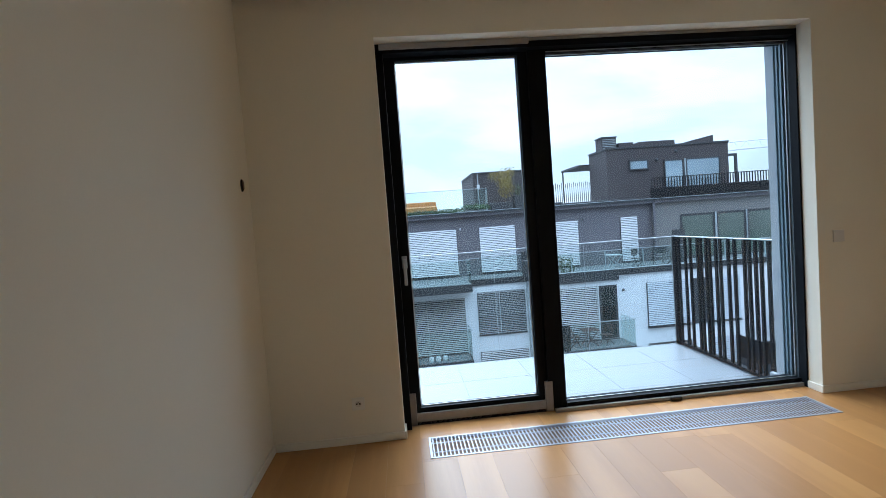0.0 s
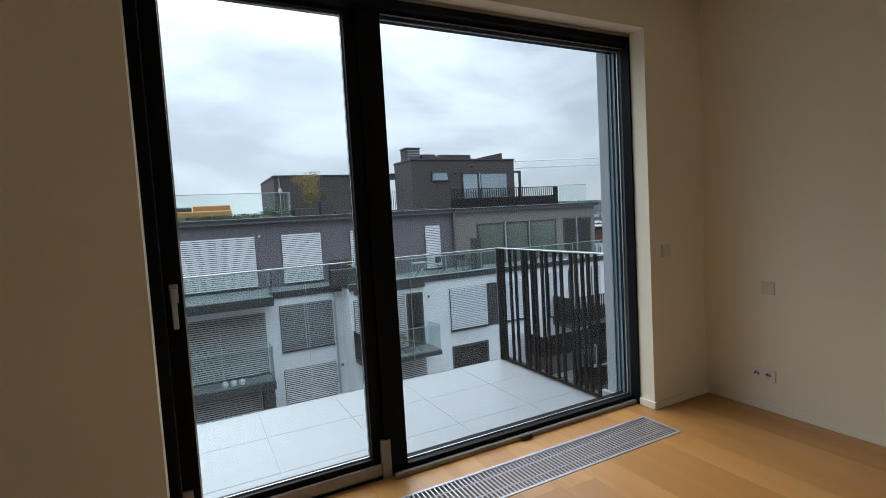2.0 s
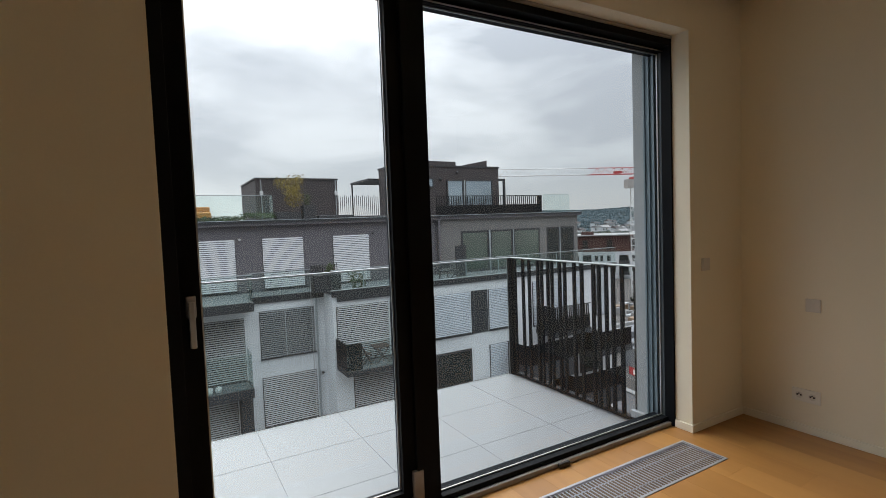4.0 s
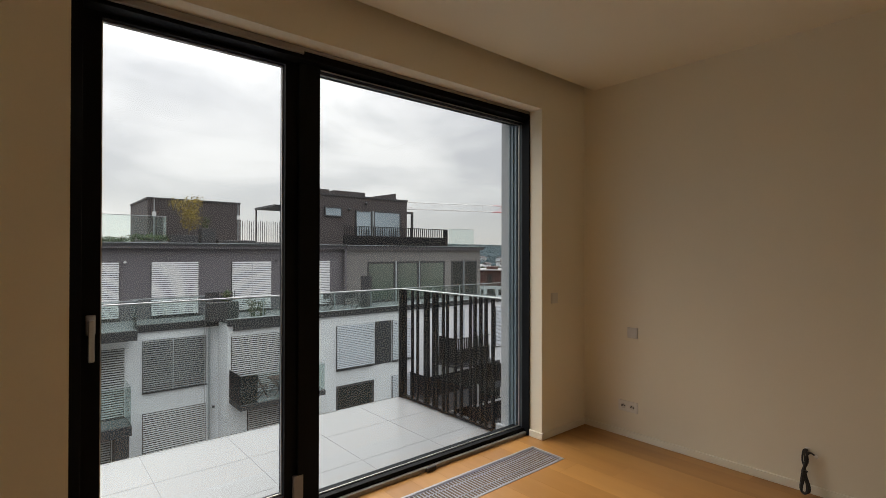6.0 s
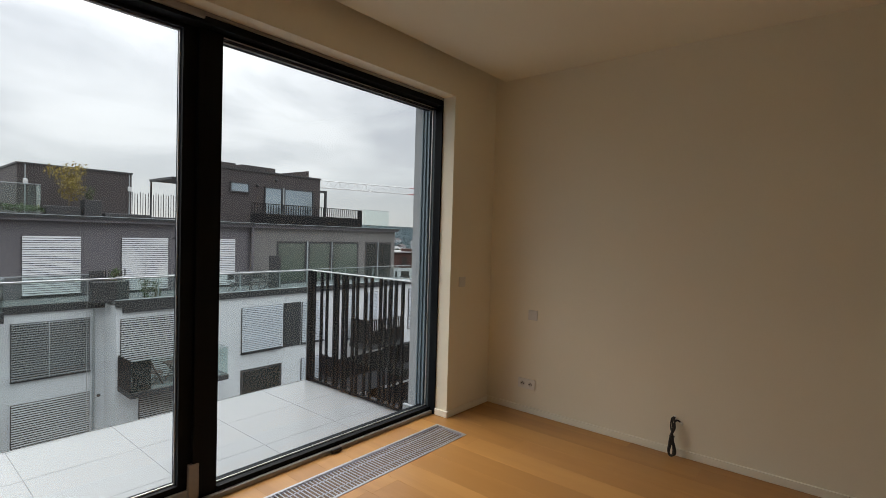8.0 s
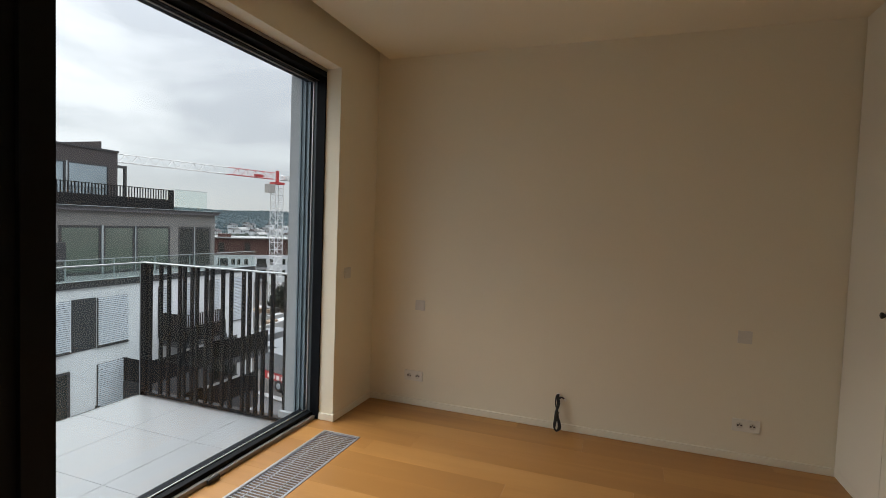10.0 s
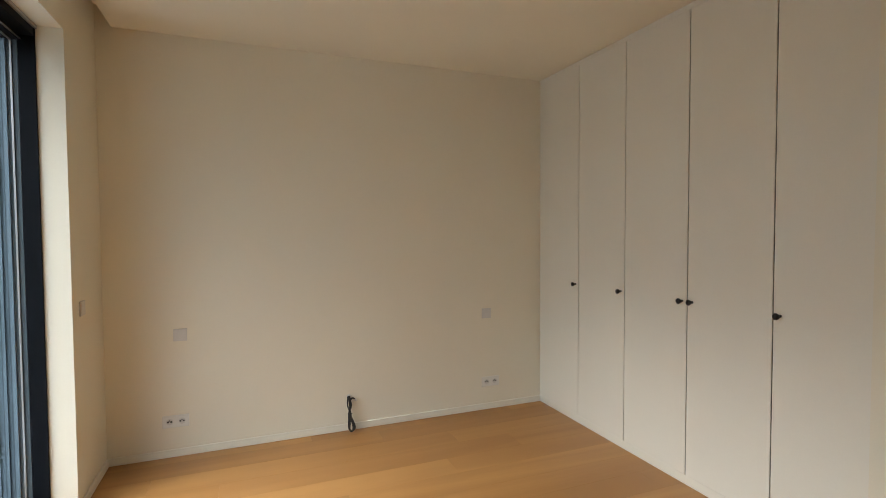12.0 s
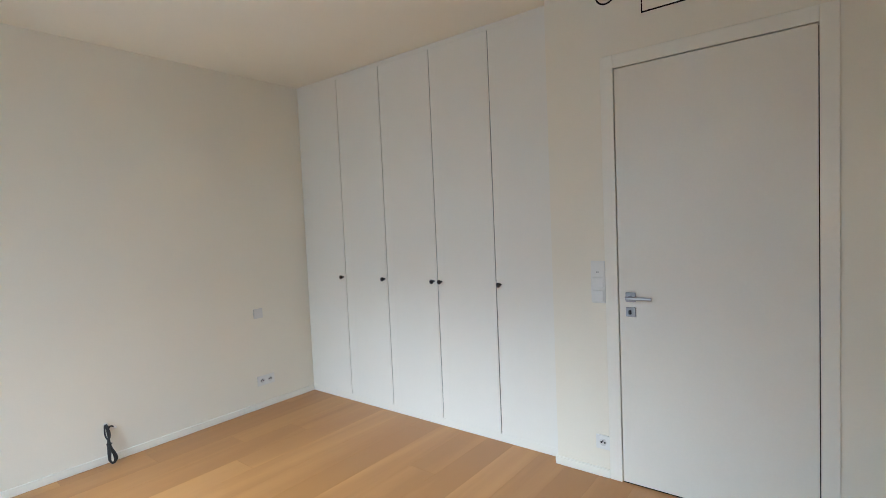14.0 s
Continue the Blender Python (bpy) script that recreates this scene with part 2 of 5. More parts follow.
M_CRANE_R = material("red_crane_paint", (0.36, 0.028, 0.03), 0.5, var=0.08, bump=0.0)
M_CONCRETE = material("grey_concrete", (0.25, 0.25, 0.245), 0.85, var=0.12, scale=0.3, fine=6, bump=0.15)
M_GROUND = material("damp_site_ground", (0.055, 0.050, 0.046), 0.9, var=0.3, scale=0.08, fine=1.2, bump=0.4, tint=(0.025, 0.023, 0.021))
M_ROAD = material("wet_asphalt", (0.06, 0.06, 0.062), 0.5, var=0.2, scale=0.3, fine=20, bump=0.15)
M_BRICK = material("red_brown_attic_cladding", (0.062, 0.026, 0.021), 0.8, var=0.2, scale=0.4, fine=4, bump=0.1)
M_APT = material("far_white_render", (0.47, 0.49, 0.50), 0.9, var=0.06, scale=0.3, bump=0.05)
M_HILL = material("wooded_hill", (0.016, 0.033, 0.039), 0.95, var=0.3, scale=0.02, fine=0.09, bump=0.1, tint=(0.011, 0.025, 0.030))
M_BELT = material("mixed_far_treetops", (0.015, 0.022, 0.015), 0.95, var=0.5, scale=0.05, fine=0.3, bump=0.3, tint=(0.009, 0.016, 0.014))
M_ROOFTILE = material("orange_roof_tile", (0.22, 0.09, 0.06), 0.8, var=0.15, bump=0.1)
M_TRUCK = material("white_truck_paint", (0.30, 0.31, 0.325), 0.35, var=0.04, bump=0.0)
M_TYRE = material("tyre_rubber", (0.02, 0.02, 0.02), 0.8, bump=0.0)
M_TARP = material("pale_tarpaulin", (0.125, 0.132, 0.14), 0.6, var=0.08, scale=0.5, bump=0.1)
M_MARK = material("pale_lettering", (0.75, 0.72, 0.68), 0.6, bump=0.0)
# two greys for the anthracite profile: the skylight on it is in the colour
M_OUTER = material("skylit_outer_profile", (0.20, 0.255, 0.285), 0.4, metal=0.3, var=0.08, scale=5, bump=0.02)
M_REBATE = material("dim_skylit_rebate", (0.085, 0.115, 0.13), 0.4, metal=0.2, var=0.08, scale=5, bump=0.02)
M_DIGGER = material("orange_yellow_machine_paint", (0.60, 0.26, 0.03), 0.5, var=0.1, scale=2, bump=0.02)
M_DIRT = material("brown_timber_stack", (0.22, 0.15, 0.10), 0.85, var=0.3, scale=1, bump=0.2)


# ---------------------------------------------------------------- builders
def thing(name, at, label="", category="", group="", kind=""):
    """An Empty at a thing's base."""
    ob = new(name)
    ob.empty_display_size = 0.1
    ob.location = at
    tagged(ob, label, category, group, kind)
    return ob


def world_of(ob):
    v = Vector((0, 0, 0))
    while ob is not None:
        v += Vector(ob.location)
        ob = ob.parent
    return v


def part(name, bm, mat, parent=None, label="", kind="", smooth=False):
    """Links a bmesh, given in the world's metres, as one mesh under its thing."""
    me = bpy.data.meshes.new(name)
    if parent is not None:
        bmesh.ops.translate(bm, verts=bm.verts, vec=-world_of(parent))
    bm.to_mesh(me)
    bm.free()
    me.materials.append(mat)
    if smooth:
        for p in me.polygons:
            p.use_smooth = True
    ob = new(name, me)
    ob.parent = parent
    tagged(ob, label, kind=kind)
    return ob


def solo(name, bm, mat, label, category, kind="", group="", smooth=False):
    """A one-mesh thing, with its origin at its base."""
    xs = [v.co.copy() for v in bm.verts]
    lo = Vector([min(v[i] for v in xs) for i in range(3)])
    hi = Vector([max(v[i] for v in xs) for i in range(3)])
    base = Vector(((lo.x + hi.x) / 2, (lo.y + hi.y) / 2, lo.z))
    bmesh.ops.translate(bm, verts=bm.verts, vec=-base)
    ob = part(name, bm, mat, None, "", smooth=smooth)
    ob.location = base
    return tagged(ob, label, category, group, kind)


def boxes(*bs, bevel=0.0, seg=1):
    """A bmesh of boxes (x0, x1, y0, y1, z0, z1)."""
    bm = bmesh.new()
    for x0, x1, y0, y1, z0, z1 in bs:
        v = [bm.verts.new((x, y, z)) for z in (z0, z1) for x, y in ((x0, y0), (x1, y0), (x1, y1), (x0, y1))]
        for f in ((3, 2, 1, 0), (4, 5, 6, 7), (0, 1, 5, 4), (1, 2, 6, 5), (2, 3, 7, 6), (3, 0, 4, 7)):
            bm.faces.new([v[i] for i in f])
    if bevel:
        bmesh.ops.bevel(bm, geom=bm.edges[:], offset=bevel, segments=seg, affect='EDGES', profile=0.5)
    return bm


def tube(bm, a, b, r0, r1=None, n=10):
    """Adds a round bar from a to b."""
    a, b = Vector(a), Vector(b)
    r1 = r0 if r1 is None else r1
    q = (b - a).to_track_quat('Z', 'Y')
    ra = [bm.verts.new(a + q @ Vector((r0 * math.cos(2 * math.pi * i / n), r0 * math.sin(2 * math.pi * i / n), 0))) for i in range(n)]
    rb = [bm.verts.new(b + q @ Vector((r1 * math.cos(2 * math.pi * i / n), r1 * math.sin(2 * math.pi * i / n), 0))) for i in range(n)]
    for i in range(n):
        j = (i + 1) % n
        bm.faces.new((ra[i], ra[j], rb[j], rb[i]))
    bm.faces.new(ra[::-1])
    bm.faces.new(rb)
    return bm


def bar(bm, a, b, w):
    return tube(bm, a, b, w * 0.707, n=4)


def turned(profile, at, axis, n=20):
    """A turned solid: (radius, height) pairs round an axis from a point."""
    bm = bmesh.new()
    q = Vector(axis).to_track_quat('Z', 'Y')
    rings = []
    for r, h in profile:
        rings.append([bm.verts.new(Vector(at) + q @ Vector((r * math.cos(2 * math.pi * i / n), r * math.sin(2 * math.pi * i / n), h))) for i in range(n)])
    for a, b in zip(rings, rings[1:]):
        for i in range(n):
            j = (i + 1) % n
            bm.faces.new((a[i], a[j], b[j], b[i]))
    bm.faces.new(rings[0][::-1])
    bm.faces.new(rings[-1])
    return bm


def rim(x0, x1, z0, z1, y0, y1, w, wb=None, wt=None):
    """Four bars round an upright opening, mitred by butting."""
    wb, wt = wb or w, wt or w
    return boxes((x0, x0 + w, y0, y1, z0, z1), (x1 - w, x1, y0, y1, z0, z1), (x0 + w, x1 - w, y0, y1, z0, z0 + wb), (x0 + w, x1 - w, y0, y1, z1 - wt, z1))


def leaves(bm, centre, spread, count, size, rnd):
    """Many small crossed leaf clumps in an uneven cloud."""
    for _ in range(count):
        d = Vector((rnd.gauss(0, 1), rnd.gauss(0, 1), rnd.gauss(0, 1)))
        d = d.normalized() * rnd.random() ** 0.45
        c = Vector(centre) + Vector((d.x * spread[0], d.y * spread[1], d.z * spread[2]))
        s = size * rnd.uniform(0.5, 1.3)
        q = Euler((rnd.uniform(0, 6.3), rnd.uniform(0, 6.3), rnd.uniform(0, 6.3))).to_quaternion()
        v = [bm.verts.new(c + q @ Vector(p) * s) for p in ((-0.5, 0, 0), (0, -0.35, 0.1), (0.55, 0, 0), (0, 0.35, 0.12))]
        bm.faces.new(v)
    return bm


# ---------------------------------------------------------------- the room
XW, XE, YN, YS, YF, ZC = -0.86, 3.357, 4.92, 1.815, 1.752, 2.735
OX0, OX1, OZ = -0.045, 2.80, 2.50          # the window's opening
DX0, DX1, DZ = -0.350, 0.515, 2.252        # the door leaf


def structure(name, bm, mat, label, category):
    return solo(name, bm, mat, label, category, kind="structure")


structure("wall_north", boxes((XW - 0.15, OX0, YN, 5.20, -0.05, 2.95), (OX1, XE + 0.15, YN, 5.20, -0.05, 2.95), (OX0, OX1, YN, 5.20, OZ, 2.95)), M_WALL, "cream painted wall round the wide window", "wall")
structure("wall_east", boxes((XE, XE + 0.15, 1.0, YN, -0.05, 2.95)), M_WALL, "plain cream painted wall with sockets", "wall")
structure("wall_west", boxes((XW - 0.15, XW, YS - 0.13, YN, -0.05, 2.95)), M_WALL, "plain cream painted wall beside the door", "wall")
structure("wall_south", boxes((XW, DX0 - 0.02, YS - 0.13, YS, -0.05, 2.95), (DX1 + 0.02, 0.905, YS - 0.13, YS, -0.05, 2.95), (DX0 - 0.02, DX1 + 0.02, YS - 0.13, YS, DZ + 0.02, 2.95)), M_WALL, "cream painted wall round the closed door", "wall")
structure("wall_wardrobe_side", boxes((0.80, 0.905, 1.0, YS - 0.13, -0.05, 2.95)), M_WALL, "cream wall return beside the wardrobe", "wall")
structure("wall_wardrobe_back", boxes((0.80, XE + 0.15, 0.88, 1.0, -0.05, 2.95)), M_WALL, "cream wall behind the wardrobe", "wall")
structure("ceiling", boxes((XW, XE, 1.0, 4.832, ZC, 2.95), (XW, XE, 4.832, YN, 2.86, 2.95)), M_CEIL, "white ceiling with a curtain slot along the window", "ceiling")
structure("curtain_rail", boxes((XW, XE, 4.858, 4.882, 2.842, 2.86)), M_TRIM, "slim white curtain rail in the ceiling slot", "curtain rail")

# skirting, 5 cm high, butted at the corners
SK = 0.013
for i, b in enumerate(((XE - SK, XE, YF + 0.0, YN, 0, 0.05), (OX1, XE - SK, YN - SK, YN, 0, 0.05), (XW, OX0, YN - SK, YN, 0, 0.05),
                       (XW, XW + SK, YS, YN - SK, 0, 0.05), (DX1 + 0.072, 0.905 + SK, YS, YS + SK, 0, 0.05), (XW + SK, DX0 - 0.072, YS, YS + SK, 0, 0.05),
                       (OX1 - SK, OX1, YN - SK, 5.034, 0, 0.05), (OX0, OX0 + SK, YN - SK, 5.034, 0, 0.05), (0.905, 0.905 + SK, YF, YS, 0, 0.05))):
    structure("baseboard", boxes(b, bevel=0.0025), M_TRIM, "low white lacquered skirting board on the oak floor", "skirting board")


def floor_planks():
    base = structure("floor", boxes((XW, 0.905, YS - 0.13, 5.10, -0.06, -0.014), (0.905, XE, 1.0, 5.10, -0.06, -0.014)), M_DIRT, "oak plank floor with a satin oiled finish", "floor")
    rnd = random.Random(5)
    w = 0.2
    x = 2.05 - 15 * w
    made = {}
    gx0, gx1, gy0, gy1 = 0.098, 2.65, 4.605, 4.888
    rows = []
    while x < XE:
        y = 1.0 - rnd.uniform(0, 1.6)
        while y < 5.10:
            ln = rnd.choice((1.3, 1.6, 1.9, 2.2))
            a, b = max(y, YS - 0.13 if x + w < 0.95 else YF - 0.05), min(y + ln, 5.102)
            xa, xb = max(x, XW), min(x + w, XE)
            if b - a > 0.05 and xb - xa > 0.01:
                cuts = [(xa, xb, a, b)]
                if xb > gx0 and xa < gx1 and b > gy0:
                    cuts = []
                    if a < gy0:
                        cuts.append((xa, xb, a, gy0))
                    if b > gy1:
                        cuts.append((xa, xb, max(a, gy1), b))
                    if xa < gx0:
                        cuts.append((xa, gx0, max(a, gy0), min(b, gy1)))
                    if xb > gx1:
                        cuts.append((gx1, xb, max(a, gy0), min(b, gy1)))
                rows += [c for c in cuts if c[3] - c[2] > 0.004 and c[1] - c[0] > 0.004]
            y += ln
        x += w
    g = 0.0002
    for xa, xb, a, b in rows:
        key = (round(xb - xa, 3), round(b - a, 3))
        if key not in made:
            bm = boxes((0, key[0] - 2 * g, 0, key[1] - 2 * g, 0, 0.014))
            top = [e for e in bm.edges if all(v.co.z > 0.013 for v in e.verts)]
            bmesh.ops.bevel(bm, geom=top, offset=0.0003, segments=1, affect='EDGES')
            me = bpy.data.meshes.new("plank")
            bm.to_mesh(me)
            bm.free()
            me.materials.append(M_OAK)
            made[key] = me
        ob = new("plank", made[key])
        ob.parent = base
        ob.location = Vector((xa + g, a + g, -0.014)) - Vector(base.location)


def window():
    w = thing("window_1", ((OX0 + OX1) / 2, 5.1, 0), "wide black-framed glazed balcony door and fixed pane", "window", kind="structure")
    part("window_frame", boxes((OX0, 0.0, 5.036, 5.213, 0, OZ), (2.787, OX1, 5.036, 5.106, 0, OZ), (0.0, 2.787, 5.038, 5.2, 2.442, OZ),
                               (0.0, 2.787, 5.104, 5.213, 0.0, 0.020), bevel=0.0015), M_FRAME, w, "anthracite aluminium frame")
    # fixed pane, with the outer half of the profile showing through the glass
    part("fixed_frame", boxes((0.950, 1.072, 5.098, 5.2, 0.020, 2.442)), M_FRAME, w)
    part("fixed_head", boxes((1.073, 2.786, 5.098, 5.19, 2.416, 2.441)), M_FRAME, w)
    part("fixed_sill", boxes((1.073, 2.786, 5.084, 5.19, 0.021, 0.052)), M_FRAME, w)
    # anthracite like the frame; these lighter greys paint the skylight on it
    part("outer_profile", boxes((2.7885, 2.7995, 5.1685, 5.246, -0.034, 2.441), (2.772, 2.787, 5.150, 5.166, 0.053, 2.413), (2.776, 2.787, 5.190, 5.202, 0.053, 2.413), (2.780, 2.788, 5.228, 5.236, -0.034, 2.44)), M_OUTER, w, "anthracite outer window profile, painted skylit grey")
    part("rebate", boxes((2.7885, 2.7995, 5.1075, 5.1675, -0.034, 2.441)), M_REBATE, w, "anthracite rebate of the frame, painted dimly skylit teal-grey")
    part("sill_end_cap", boxes((2.766, 2.7985, 5.252, 5.366, -0.034, 0.014), bevel=0.002), M_FACADE, w, "pale end cap of the outer sill")
    part("gasket", boxes((2.779, 2.787, 5.168, 5.174, 0.053, 2.41), (2.781, 2.787, 5.204, 5.209, 0.053, 2.41)), M_REBATE, w)
    part("bead", boxes((1.073, 2.786, 5.090, 5.097, 2.420, 2.425)), M_ALU, w, "thin grey glazing bead")
    part("spacer", rim(1.073, 2.786, 0.053, 2.415, 5.128, 5.136, 0.006), M_ALU, w, "pale spacer bar at the glass edge")
    gl = part("pane", boxes((1.073, 2.786, 5.137, 5.141, 0.053, 2.415)), M_PANE, w, "clear fixed glass pane")
    gl.visible_shadow = False
    # sliding leaf
    leaf = part("sliding_leaf", boxes((0.001, 0.071, 5.122, 5.19, 0.03, 2.44), (0.884, 0.949, 5.122, 5.19, 0.03, 2.44), (0.071, 0.884, 5.122, 5.19, 0.03, 0.108), (0.071, 0.884, 5.122, 5.19, 2.420, 2.44)), M_FRAME, w, "black sliding door leaf")
    part("spacer", rim(0.072, 0.883, 0.109, 2.419, 5.152, 5.160, 0.006), M_ALU, leaf, "pale spacer bar at the glass edge")
    gp = part("pane", boxes((0.072, 0.883, 5.161, 5.165, 0.109, 2.419)), M_PANE, leaf, "clear glass pane")
    gp.visible_shadow = False
    part("handle_plate", boxes((0.019, 0.055, 5.108, 5.122, 1.060, 1.145), bevel=0.006, seg=3), M_STEEL, leaf, "brushed steel handle plate")
    part("handle_neck", tube(bmesh.new(), (0.037, 5.108, 1.112), (0.037, 5.080, 1.112), 0.012, n=16), M_STEEL, leaf)
    part("handle", boxes((0.0255, 0.0485, 5.064, 5.080, 0.952, 1.128), bevel=0.006, seg=3), M_STEEL, leaf, "flat brushed steel lever handle")
    # grey covers of the running gear
    part("bottom_cover", boxes((0.042, 0.928, 5.104, 5.120, 0.001, 0.078), bevel=0.002), M_COVER, w, "grey aluminium bottom rail cover")
    part("corner_cover", boxes((-0.010, 0.042, 5.098, 5.121, 0.001, 0.215), bevel=0.003), M_COVER, w, "grey upright corner cover")
    part("corner_cover", boxes((0.928, 0.980, 5.094, 5.121, 0.001, 0.208), bevel=0.003), M_COVER, w, "grey upright corner cover")
    part("top_cover", boxes((-0.02, 0.945, 5.022, 5.037, 2.460, 2.497), bevel=0.002), M_COVER, w, "grey top guide cover")
    part("top_strip", boxes((0.947, 2.79, 5.026, 5.037, 2.480, 2.497)), M_COVER, w, "slim grey strip over the fixed pane")
    part("threshold", boxes((0.982, 2.786, 5.058, 5.083, 0.0, 0.026), bevel=0.002), M_COVER, w, "grey aluminium threshold")
    part("door_stop", boxes((1.79, 1.87, 5.036, 5.057, 0.002, 0.028), bevel=0.004), M_BLACK, w, "small black stop")


def floor_grille():
    g = thing("floor_grille", (1.37, 4.747, 0), "long aluminium floor convector grille set in the oak floor", "floor grille")
    x0, x1, y0, y1 = 0.10, 2.648, 4.607, 4.886
    part("trench", boxes((x0, x1, y0, y1, -0.11, -0.10), (x0, x1, y0, y0 + 0.004, -0.10, -0.012), (x0, x1, y1 - 0.004, y1, -0.10, -0.012)), M_TRENCH, g, "black convector trench")
    part("grille_frame", boxes((x0, x1, y0, y0 + 0.014, -0.012, 0.003), (x0, x1, y1 - 0.014, y1, -0.012, 0.003), (x0, x0 + 0.014, y0 + 0.014, y1 - 0.014, -0.012, 0.003), (x1 - 0.014, x1, y0 + 0.014, y1 - 0.014, -0.012, 0.003)), M_GRILLE, g, "pale aluminium edge frame")
    for k in range(2):
        yy = y0 + 0.08 + k * 0.12
        part("support_rod", tube(bmesh.new(), (x0 + 0.012, yy, -0.0031), (x1 - 0.012, yy, -0.0031), 0.003, n=8), M_GRILLE, g)
    n = 107
    first = None
    for i in range(n):
        xx = x0 + 0.024 + (x1 - x0 - 0.048) * i / (n - 1)
        if first is None:
            first = part("slat", boxes((xx - 0.0034, xx + 0.0034, y0 + 0.015, y1 - 0.015, 0.0, 0.002)), M_GRILLE, g)
            x_first = xx
        else:
            ob = new("slat", first.data)
            ob.parent = g
            ob.location = (xx - x_first, 0, 0)


def room_door():
    d = thing("door_1", ((DX0 + DX1) / 2, YS - 0.02, 0), "closed white flush door with a steel lever", "door", kind="structure")
    part("door_frame", boxes((DX0 - 0.072, DX0 - 0.004, YS - 0.13, YS + 0.010, 0, DZ + 0.075), (DX1 + 0.004, DX1 + 0.072, YS - 0.13, YS + 0.010, 0, DZ + 0.075), (DX0 - 0.004, DX1 + 0.004, YS - 0.13, YS + 0.010, DZ + 0.005, DZ + 0.075), bevel=0.002), M_TRIM, d, "white door lining")
    # black sheet behind the leaf paints the shade of the joints round it
    part("joint_shade", boxes((DX0 - 0.004, DX1 + 0.004, YS - 0.10, YS - 0.045, 0, DZ + 0.005)), M_HOLE, d, "black sheet for the shade in the joints round the leaf")
    leaf = part("leaf", boxes((DX0, DX1 - 0.001, YS - 0.034, YS + 0.006, 0.007, DZ), bevel=0.0015), M_DOOR, d, "white satin door leaf")
    hx, hz = 0.452, 1.038
    part("rosette", boxes((hx - 0.026, hx + 0.026, YS + 0.006, YS + 0.016, hz - 0.026, hz + 0.026), bevel=0.003), M_STEEL, leaf, "square steel rosette")
    lv = tube(bmesh.new(), (hx, YS + 0.016, hz), (hx, YS + 0.062, hz), 0.010, n=16)
    tube(lv, (hx + 0.012, YS + 0.058, hz), (hx - 0.118, YS + 0.058, hz), 0.0095, n=16)
    part("lever", lv, M_STEEL, leaf, "round brushed steel lever", smooth=False)
    lz = 0.958
    part("lock_rosette", boxes((hx - 0.026, hx + 0.026, YS + 0.006, YS + 0.015, lz - 0.026, lz + 0.026), bevel=0.003), M_STEEL, leaf, "square steel lock rosette")
    part("thumb_turn", boxes((hx - 0.005, hx + 0.007, YS + 0.015, YS + 0.034, lz - 0.012, lz + 0.012), bevel=0.003), M_BLACK, leaf, "small dark thumb turn")
    # black strip paints the shade under the leaf
    part("sill_gap_shade", boxes((DX0, DX1, YS - 0.036, YS + 0.002, 0.0005, 0.006)), M_HOLE, d)


def wardrobe():
    w = thing("wardrobe", (2.13, YF, 0), "full-height white built-in wardrobe with five flush doors", "wardrobe")
    xs = [XE - 0.004, 2.824, 2.334, 1.832, 1.340, 0.909]
    # near-black carcass: the shade behind the joints is put into its colour
    part("carcass", boxes((0.907, XE - 0.002, 1.002, YF - 0.022, 0.004, 2.733)), M_HOLE, w, "carcass coloured near-black for the shade behind the doors")
    part("plinth", boxes((0.907, XE - 0.002, YF - 0.021, YF - 0.001, 0.0015, 0.0555)), M_WARD, w)
    part("top_filler", boxes((0.907, XE - 0.002, YF - 0.021, YF - 0.001, 2.701, 2.733)), M_WARD, w)
    # black strips put the shade of the door joints into colour
    for gx in xs[1:-1]:
        part("gap_shade", boxes((gx - 0.0024, gx + 0.0024, YF - 0.0215, YF - 0.005, 0.058, 2.698)), M_HOLE, w, "black strip for the shade in the joint between doors")
    knobs = [2.857, 2.367, 1.867, 1.797, 1.305]
    for a, b, k in zip(xs, xs[1:], knobs):
        dr = part("wardrobe_door", boxes((b + 0.0028, a - 0.0028, YF - 0.021, YF, 0.0565, 2.700), bevel=0.001), M_WARD, w)
        part("knob", turned(((0.008, 0), (0.0065, 0.006), (0.0065, 0.014), (0.0145, 0.024), (0.0165, 0.029), (0.0155, 0.034), (0.009, 0.037)), (k, YF, 1.06), (0, 1, 0), 18), M_BLACK, dr, "small black turned knob", smooth=True)


def socket_insert(cx, cz, face, parent, side):
    """A socket's well with earth pin and two holes; face: the plane's coordinate."""
    def put(u, v, d0, d1):
        if side == "E":
            return (face - d1, face - d0, u[0], u[1], v[0], v[1])
        if side == "N":
            return (u[0], u[1], face - d1, face - d0, v[0], v[1])
        return (u[0], u[1], face + d0, face + d1, v[0], v[1])
    ax = {"E": (-1, 0, 0), "N": (0, -1, 0), "S": (0, 1, 0)}[side]
    at = {"E": (face - 0.0095, cx, cz), "N": (cx, face - 0.0095, cz), "S": (cx, face + 0.0095, cz)}[side]
    part("socket_well", turned(((0.0205, 0), (0.0205, 0.0012), (0.0185, 0.0012), (0.018, 0.0006)), at, ax, 24), M_WELL, parent, "round recessed socket face")
    hole = boxes(*[put((cx + s * 0.0095 - 0.0048, cx + s * 0.0095 + 0.0048), (cz - 0.0048, cz + 0.0048), 0.0100, 0.0112) for s in (-1, 1)])
    part("pin_hole", hole, M_HOLE, parent, "dark contact holes")
    part("earth_pin", boxes(put((cx - 0.0028, cx + 0.0028), (cz + 0.006, cz + 0.0116), 0.0100, 0.016)), M_BLACK, parent, "dark earth pin")


